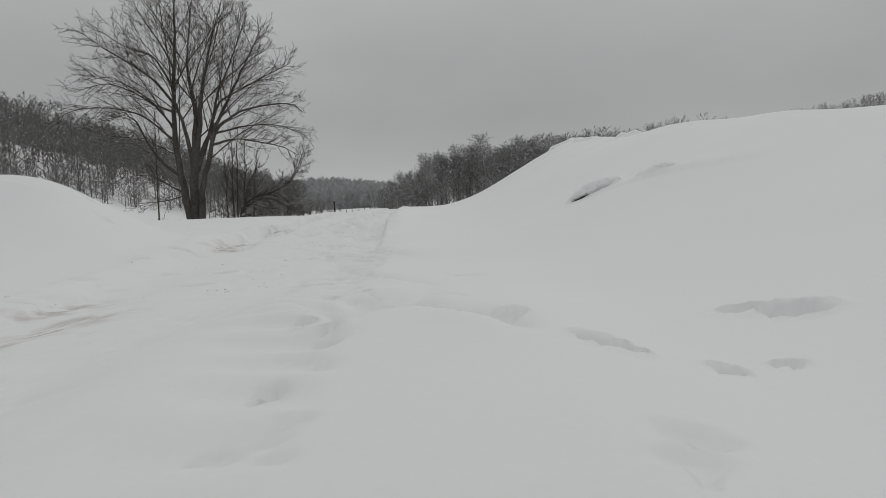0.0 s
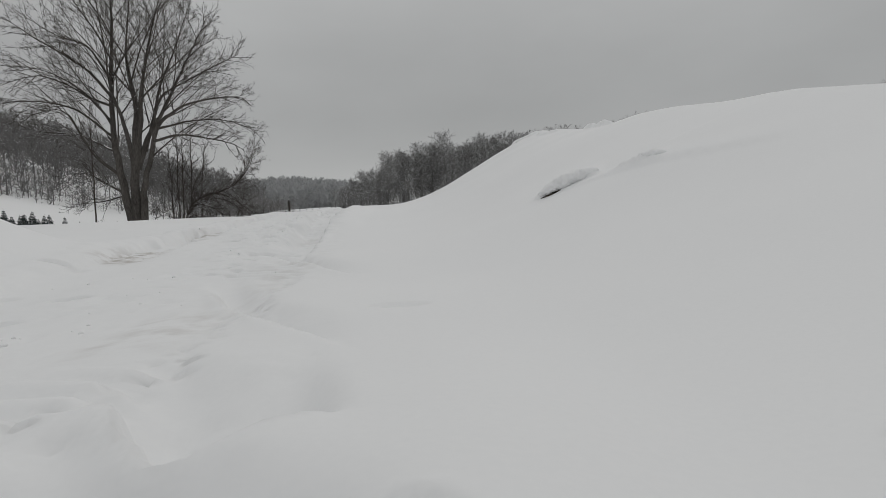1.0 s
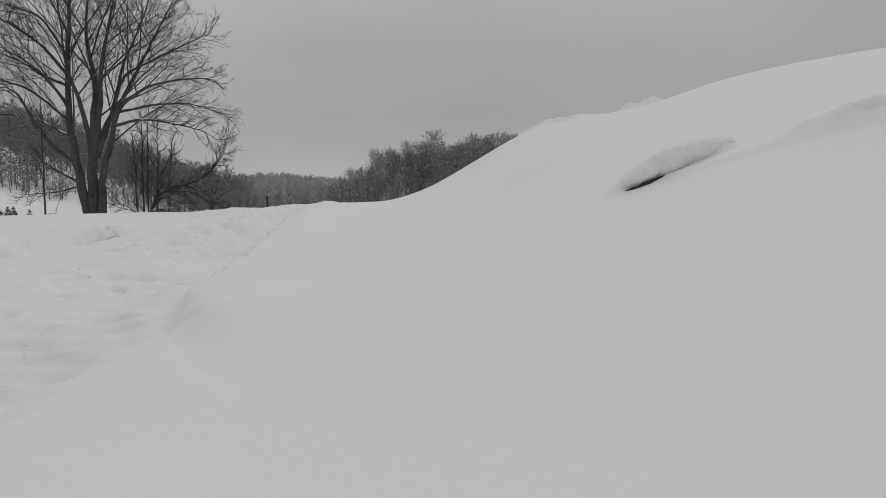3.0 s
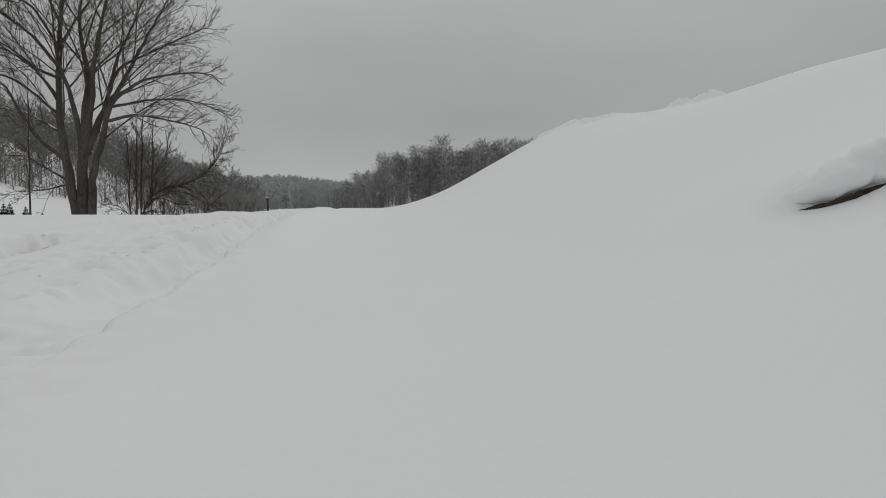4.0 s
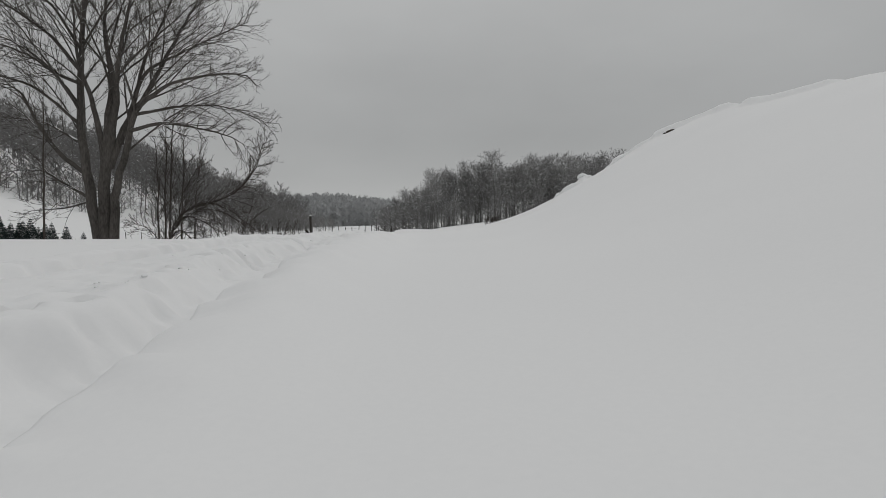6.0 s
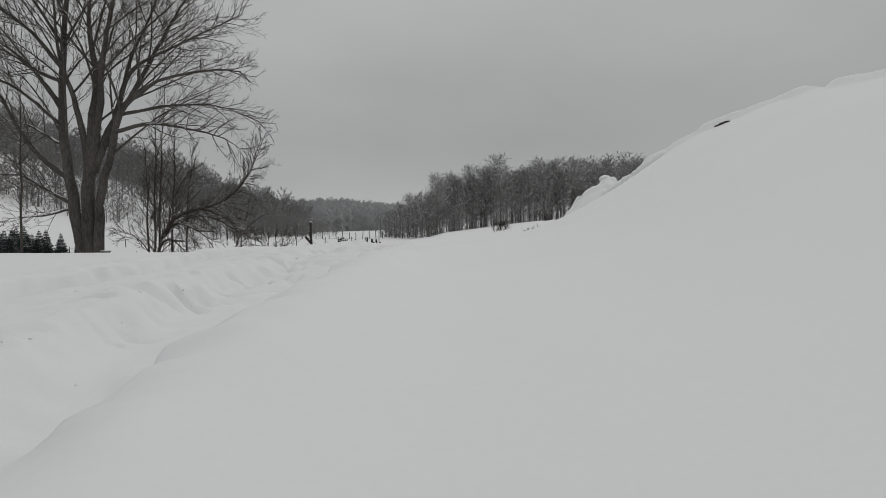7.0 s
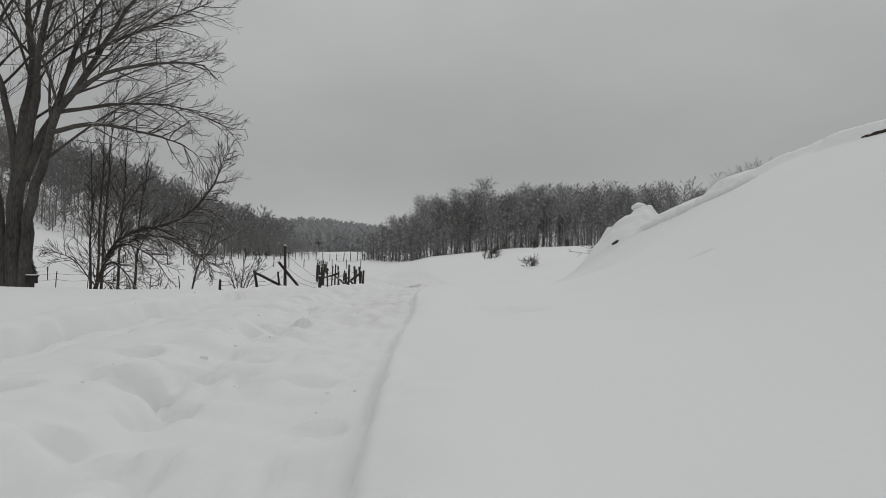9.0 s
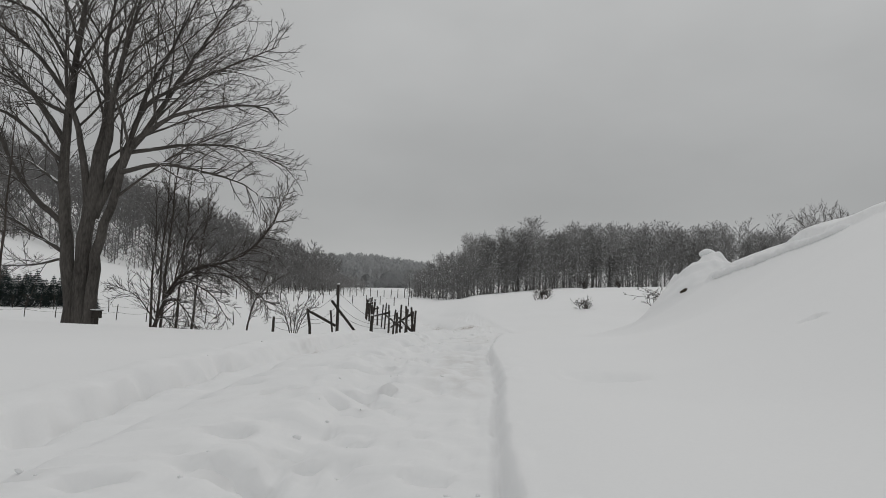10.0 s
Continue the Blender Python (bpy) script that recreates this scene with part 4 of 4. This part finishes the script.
# corner with its braces
corner = fence("wire_fence", "old wire fence with crooked dark posts half sunk in snow",
               [(-10.25, 41.0, 0.62, 0.07, 0.02), (-8.72, 40.7, 0.98, 0.075, -0.16), (CX, CY, 1.9, 0.08, -0.04), (-6.45, 40.6, 0.82, 0.085, 0.02), (-5.35, 40.3, 1.25, 0.055, 0.02), (-4.85, 40.2, 1.12, 0.06, -0.10)], (0.45, 0.62, 0.85), 1, 0.16)
for k, (a, b, r) in enumerate([((CX - 0.24, 40.13, 1.30), (CX + 0.85, 40.1, 0.02), 0.055), ((-8.75, 40.5, 0.86), (CX - 0.06, 40.13, 0.40), 0.055), ((CX - 0.26, 40.12, 0.95), (CX - 0.14, 40.12, 0.0), 0.04)]):
    t = Tubes()
    z = height(CX, CY)
    t.add([Vector((a[0], a[1], z + a[2])), Vector((b[0], b[1], z + b[2]))], [r, r * 0.9], 6)
    part("brace", t.data(), WOOD, corner)
# along the road, running away
rng = random.Random(31)
row = []
for k in range(26):
    u = (k / 25) ** 1.25
    x, y = -4.7 - 6.9 * u - (1.2 * math.sin(u * 3.1)), 40.4 + 33 * u
    row.append((x + rng.uniform(-0.15, 0.15), y, rng.uniform(0.95, 1.3), rng.uniform(0.05, 0.08), rng.uniform(-0.09, 0.09)))
fence("roadside_fence", "leaning dark wooden posts and wire beside the road in snow", row, (0.5, 0.8), 2, 0.1)
rails = [((-5.0, 41.0, 0.9), (-6.3, 45.0, 0.3)), ((-5.6, 43.0, 0.35), (-6.9, 47.0, 0.8)), ((-6.6, 46.0, 0.9), (-8.0, 51.0, 0.5)), ((-5.0, 40.6, 0.3), (-5.8, 43.5, 0.75)), ((-8.0, 52.0, 0.9), (-9.5, 58.0, 0.6))]
for a, b in rails:
    t = Tubes()
    t.add([Vector((a[0], a[1], height(a[0], a[1]) + a[2])), Vector((b[0], b[1], height(b[0], b[1]) + b[2]))], [0.05, 0.04], 6)
    tagged(new("fallen_rail", mesh_from("fallen_rail", *t.data(), WOOD)), "loose dark wooden rail leaning in the roadside fence", "rail", "loose rails")
# across the fields
line = [(-38 + 1.55 * k, 84 + 0.16 * k + 0.3 * math.sin(k), rng.uniform(0.9, 1.2), 0.06, rng.uniform(-0.06, 0.06)) for k in range(19)]
fence("field_fence", "row of short fence posts across the snowy field", line, (0.8,), 3, 0.03)
line = [(-46 + 1.15 * k, 122 + 0.1 * k, rng.uniform(1.1, 1.6), 0.085, rng.uniform(-0.1, 0.1)) for k in range(34)]
fence("far_fence", "dense row of dark posts at the far edge of the field", line, (0.75,), 4, 0.02)
line = [(-36 + 0.8 * k, 52.5 + 0.05 * k, rng.uniform(0.7, 0.95), 0.035, rng.uniform(-0.05, 0.05)) for k in range(16)]
fence("field_fence", "row of thin posts in front of young spruces", line, (0.6, 0.9), 5, 0.03)
line = [(-24.5 + 1.3 * k, 45.0 + 0.25 * k, rng.uniform(0.5, 0.8), 0.03, rng.uniform(-0.08, 0.08)) for k in range(9)]
fence("field_fence", "low wire fence with thin posts behind the big tree", line, (0.5, 0.85), 6, 0.06)


# feed box on a stump by the big tree
def feed_box(x, y):
    thing = new("feed_box")
    z = height(x, y)
    thing.location = (x, y, z)
    tagged(thing, "small dark wooden box on a post, capped with snow", "box")
    def board(sx, sy, sz, cx, cy, cz, name, mat):
        sx, sy, sz, cx, cy, cz = (0.55 * v for v in (sx, sy, sz, cx, cy, cz))
        bm = bmesh.new()
        bmesh.ops.create_cube(bm, size=1)
        for v in bm.verts:
            v.co = Vector((v.co.x * sx + cx, v.co.y * sy + cy, v.co.z * sz + cz))
        bmesh.ops.bevel(bm, geom=bm.edges[:], offset=min(sx, sy, sz) * 0.18, segments=2)
        me = bpy.data.meshes.new(name)
        bm.to_mesh(me)
        bm.free()
        me.materials.append(mat)
        part(name, me, mat, thing)
    board(0.14, 0.14, 1.0, 0, 0, 0.3, "post", WOOD)
    board(0.34, 0.03, 0.34, 0, -0.14, 0.85, "front", WOOD)
    board(0.34, 0.03, 0.34, 0, 0.14, 0.85, "rear", WOOD)
    board(0.03, 0.25, 0.34, -0.155, 0, 0.85, "side", WOOD)
    board(0.03, 0.25, 0.34, 0.155, 0, 0.85, "side", WOOD)
    board(0.44, 0.38, 0.035, 0, 0, 1.04, "lid", WOOD)
    board(0.42, 0.36, 0.04, 0, 0, 1.08, "snow_cap", CAP)


feed_box(-12.55, 33.5)


# ---- snow-covered logs and stump on the bank ----
def lumpy(path, radii, seed, squash=0.7, rough=0.25, sides=22, rings=28, freq=4.0):
    """A rounded, lumpy body of snow along a line."""
    pts = smooth_line(path, rings)
    v, f = [], []
    for i, p in enumerate(pts):
        u = i / rings
        r = float(np.interp(u, np.linspace(0, 1, len(radii)), radii)) * math.sqrt(max(0.0, 1 - (2 * u - 1) ** 6))
        d = (pts[min(i + 1, rings)] - pts[max(i - 1, 0)]).normalized()
        a = d.cross(Vector((0, 0, 1))).normalized()
        b = a.cross(d)
        for k in range(sides):
            w = 2 * math.pi * k / sides
            o = a * math.cos(w) + b * math.sin(w) * squash
            q = p + o * r
            n = noise.noise(q * freq + Vector((seed, 0, 0))) * 0.65 + noise.noise(q * freq * 2.7 + Vector((0, seed, 0))) * 0.35
            v.append(p + o * r * (1 + rough * n))
    for i in range(rings):
        for k in range(sides):
            f.append((i * sides + k, i * sides + (k + 1) % sides, (i + 1) * sides + (k + 1) % sides, (i + 1) * sides + k))
    return v, f


def log_edge(path, r, label, group):
    """A thin dark log strip along a snow ledge's foot, drawing the shaded slit there."""
    t = Tubes()
    line = smooth_line([Vector((x, y, height(x, y) + dz)) for x, y, dz in path], 14)
    rng = random.Random(len(path))
    t.add([p + rand_dir(rng) * r * 0.35 for p in line], [r * (0.25 + 0.95 * math.sin(math.pi * (0.06 + 0.88 * i / 14))) * rng.uniform(0.75, 1.15) for i in range(15)], 8)
    return tagged(new("fallen_log", mesh_from("fallen_log", *t.data(), LOG_SLIT)), label, "log", group)


def capped_log(path, r, cap, radii, seed):
    """A thin dark log strip as the slit under a drift of loose snow."""
    log = log_edge(path, r, "dark log strip drawing the slit under a ledge of loose snow", "logs on the bank")
    top = [Vector((px, py, height(px, py) + dz)) for px, py, dz in cap]
    part("snow_cap", lumpy(top, radii, seed, 0.62, 0.42, 30, 70, 13.0), SNOW, log, "fluffy cap of loose snow")


capped_log([(0.20, 10.585, 0.004), (0.12, 10.61, 0.007), (0.05, 10.635, 0.006), (0.0, 10.685, 0.003), (-0.03, 10.75, -0.004)], 0.0075,
           [(0.50, 10.56, 0.03), (0.32, 10.64, 0.05), (0.18, 10.68, 0.055), (0.08, 10.70, 0.05), (0.02, 10.73, 0.04), (-0.02, 10.77, 0.03)], [0.07, 0.12, 0.115, 0.09, 0.065, 0.045], 51)
capped_log([(0.66, 9.90, 0.004), (0.60, 9.98, 0.007), (0.55, 10.07, 0.004)], 0.007,
           [(0.85, 9.86, 0.02), (0.77, 9.95, 0.03), (0.71, 10.03, 0.03), (0.65, 10.13, 0.02)], [0.05, 0.08, 0.075, 0.05], 57)
log_edge([(2.015, 22.9, 0.012), (2.00, 23.15, 0.013), (2.00, 23.4, 0.010)], 0.015, "dark log strip marking the slit under snow on the crest", "logs on the bank")
# these short dark strips stand in for undercut shade along the crest
crest_slit = log_edge([(1.93, 27.7, 0.01), (1.92, 27.9, 0.012), (1.91, 28.1, 0.01)], 0.012, "short dark strip for the undercut below a scalloped snow roll", "logs on the bank")
roll = [Vector(p) for p in ((2.05, 25.3, 3.24), (1.90, 25.8, 3.12), (1.91, 26.8, 3.00), (1.91, 28.1, 2.84), (1.88, 29.2, 2.69), (1.98, 30.3, 2.60))]
part("snow_cap", lumpy(roll, [0.05, 0.10, 0.065, 0.10, 0.07, 0.115, 0.08, 0.11, 0.08, 0.05], 63, 0.75, 0.75, 20, 170, 4.2), SNOW, crest_slit, "scalloped roll of soft snow")
log_edge([(1.97, 26.1, 0.01), (1.96, 26.4, 0.013), (1.95, 26.7, 0.01)], 0.010, "dark log strip marking the slit under snow on the crest", "logs on the bank")


def snow_stump(x, y):
    thing = new("snowy_stump")
    tagged(thing, "old stump buried under lumpy snow at the bank's end", "stump")
    z = height(x, y)
    # dark wood left bare so that it draws the shaded slit under the cap
    t = Tubes()
    t.add([Vector((x, y + 0.05, z - 0.3)), Vector((x, y, z + 0.3)), Vector((x, y - 0.05, z + 0.60))], [0.20, 0.16, 0.12], 11)
    part("wood", t.data(), LOG_SLIT, thing, "dark stump wood drawing the slit under the snow cap")
    top = Vector((x, y - 0.04, z + 0.63))
    part("snow_cap", lumpy([top + Vector((-0.15, 0, 0.0)), top + Vector((0, 0, 0.05)), top + Vector((0.15, 0, 0.0))], [0.17, 0.22, 0.17], 41, 0.42, 0.3, 18, 16), CAP, thing, "thick cap of snow")
    # dark lump put in for the shaded hole at the mound's foot
    p = Vector((1.47, 29.96, 2.37))
    t = Tubes()
    t.add([p + Vector((-0.10, 0, -0.04)), p, p + Vector((0.09, 0.05, 0.05))], [0.02, 0.05, 0.03], 7)
    part("hole_lump", t.data(), LOG_SLIT, thing, "dark lump standing in for a shaded hole")


snow_stump(2.3, 31.2)


def crumbs():
    """Loose lumps that fell from the sides of the ruts."""
    bm = bmesh.new()
    bmesh.ops.create_icosphere(bm, subdivisions=1, radius=1)
    v0 = np.array([tuple(v.co) for v in bm.verts])
    f0 = np.array([[v.index for v in f.verts] for f in bm.faces])
    bm.free()
    rnd = np.random.RandomState(12)
    n = 170
    y = rnd.uniform(6.5, 27, n)
    y = y + 0.35 * np.sin(y * 3.1)                                   # thinner and thicker along the way
    side = rnd.uniform(size=n)
    rr, rl = soft(y, RUT_R, 2), soft(y, RUT_L, 2)
    x = np.where(side < 0.62, rr - 0.30 - np.abs(rnd.normal(0, 0.28, n)), np.where(side < 0.72, rr + rnd.uniform(-0.2, 0.2, n), rl + rnd.normal(0, 0.45, n)))
    size = 0.005 + 0.014 * rnd.uniform(size=n) ** 2.6
    z = ground_height(x, y) + dents(x, y)
    shape = 1 + 0.28 * rnd.normal(size=(n, len(v0)))[:, :, None] * 0.6
    axes = size[:, None] * rnd.uniform(0.7, 1.35, (n, 3)) * np.array([1, 1, 0.75])
    w = v0[None] * np.clip(shape, 0.6, 1.5) * axes[:, None, :]
    w = w + np.stack([x, y, z - size * 0.05], -1)[:, None, :]
    f = (f0[None] + (np.arange(n) * len(v0))[:, None, None]).reshape(-1, 3)
    me = mesh_from("snow_crumbs", w.reshape(-1, 3).tolist(), f.tolist(), SNOW)
    tagged(new("snow_crumbs", me), "crumbled lumps of white snow along the wheel ruts", "snow", kind="stuff")


crumbs()
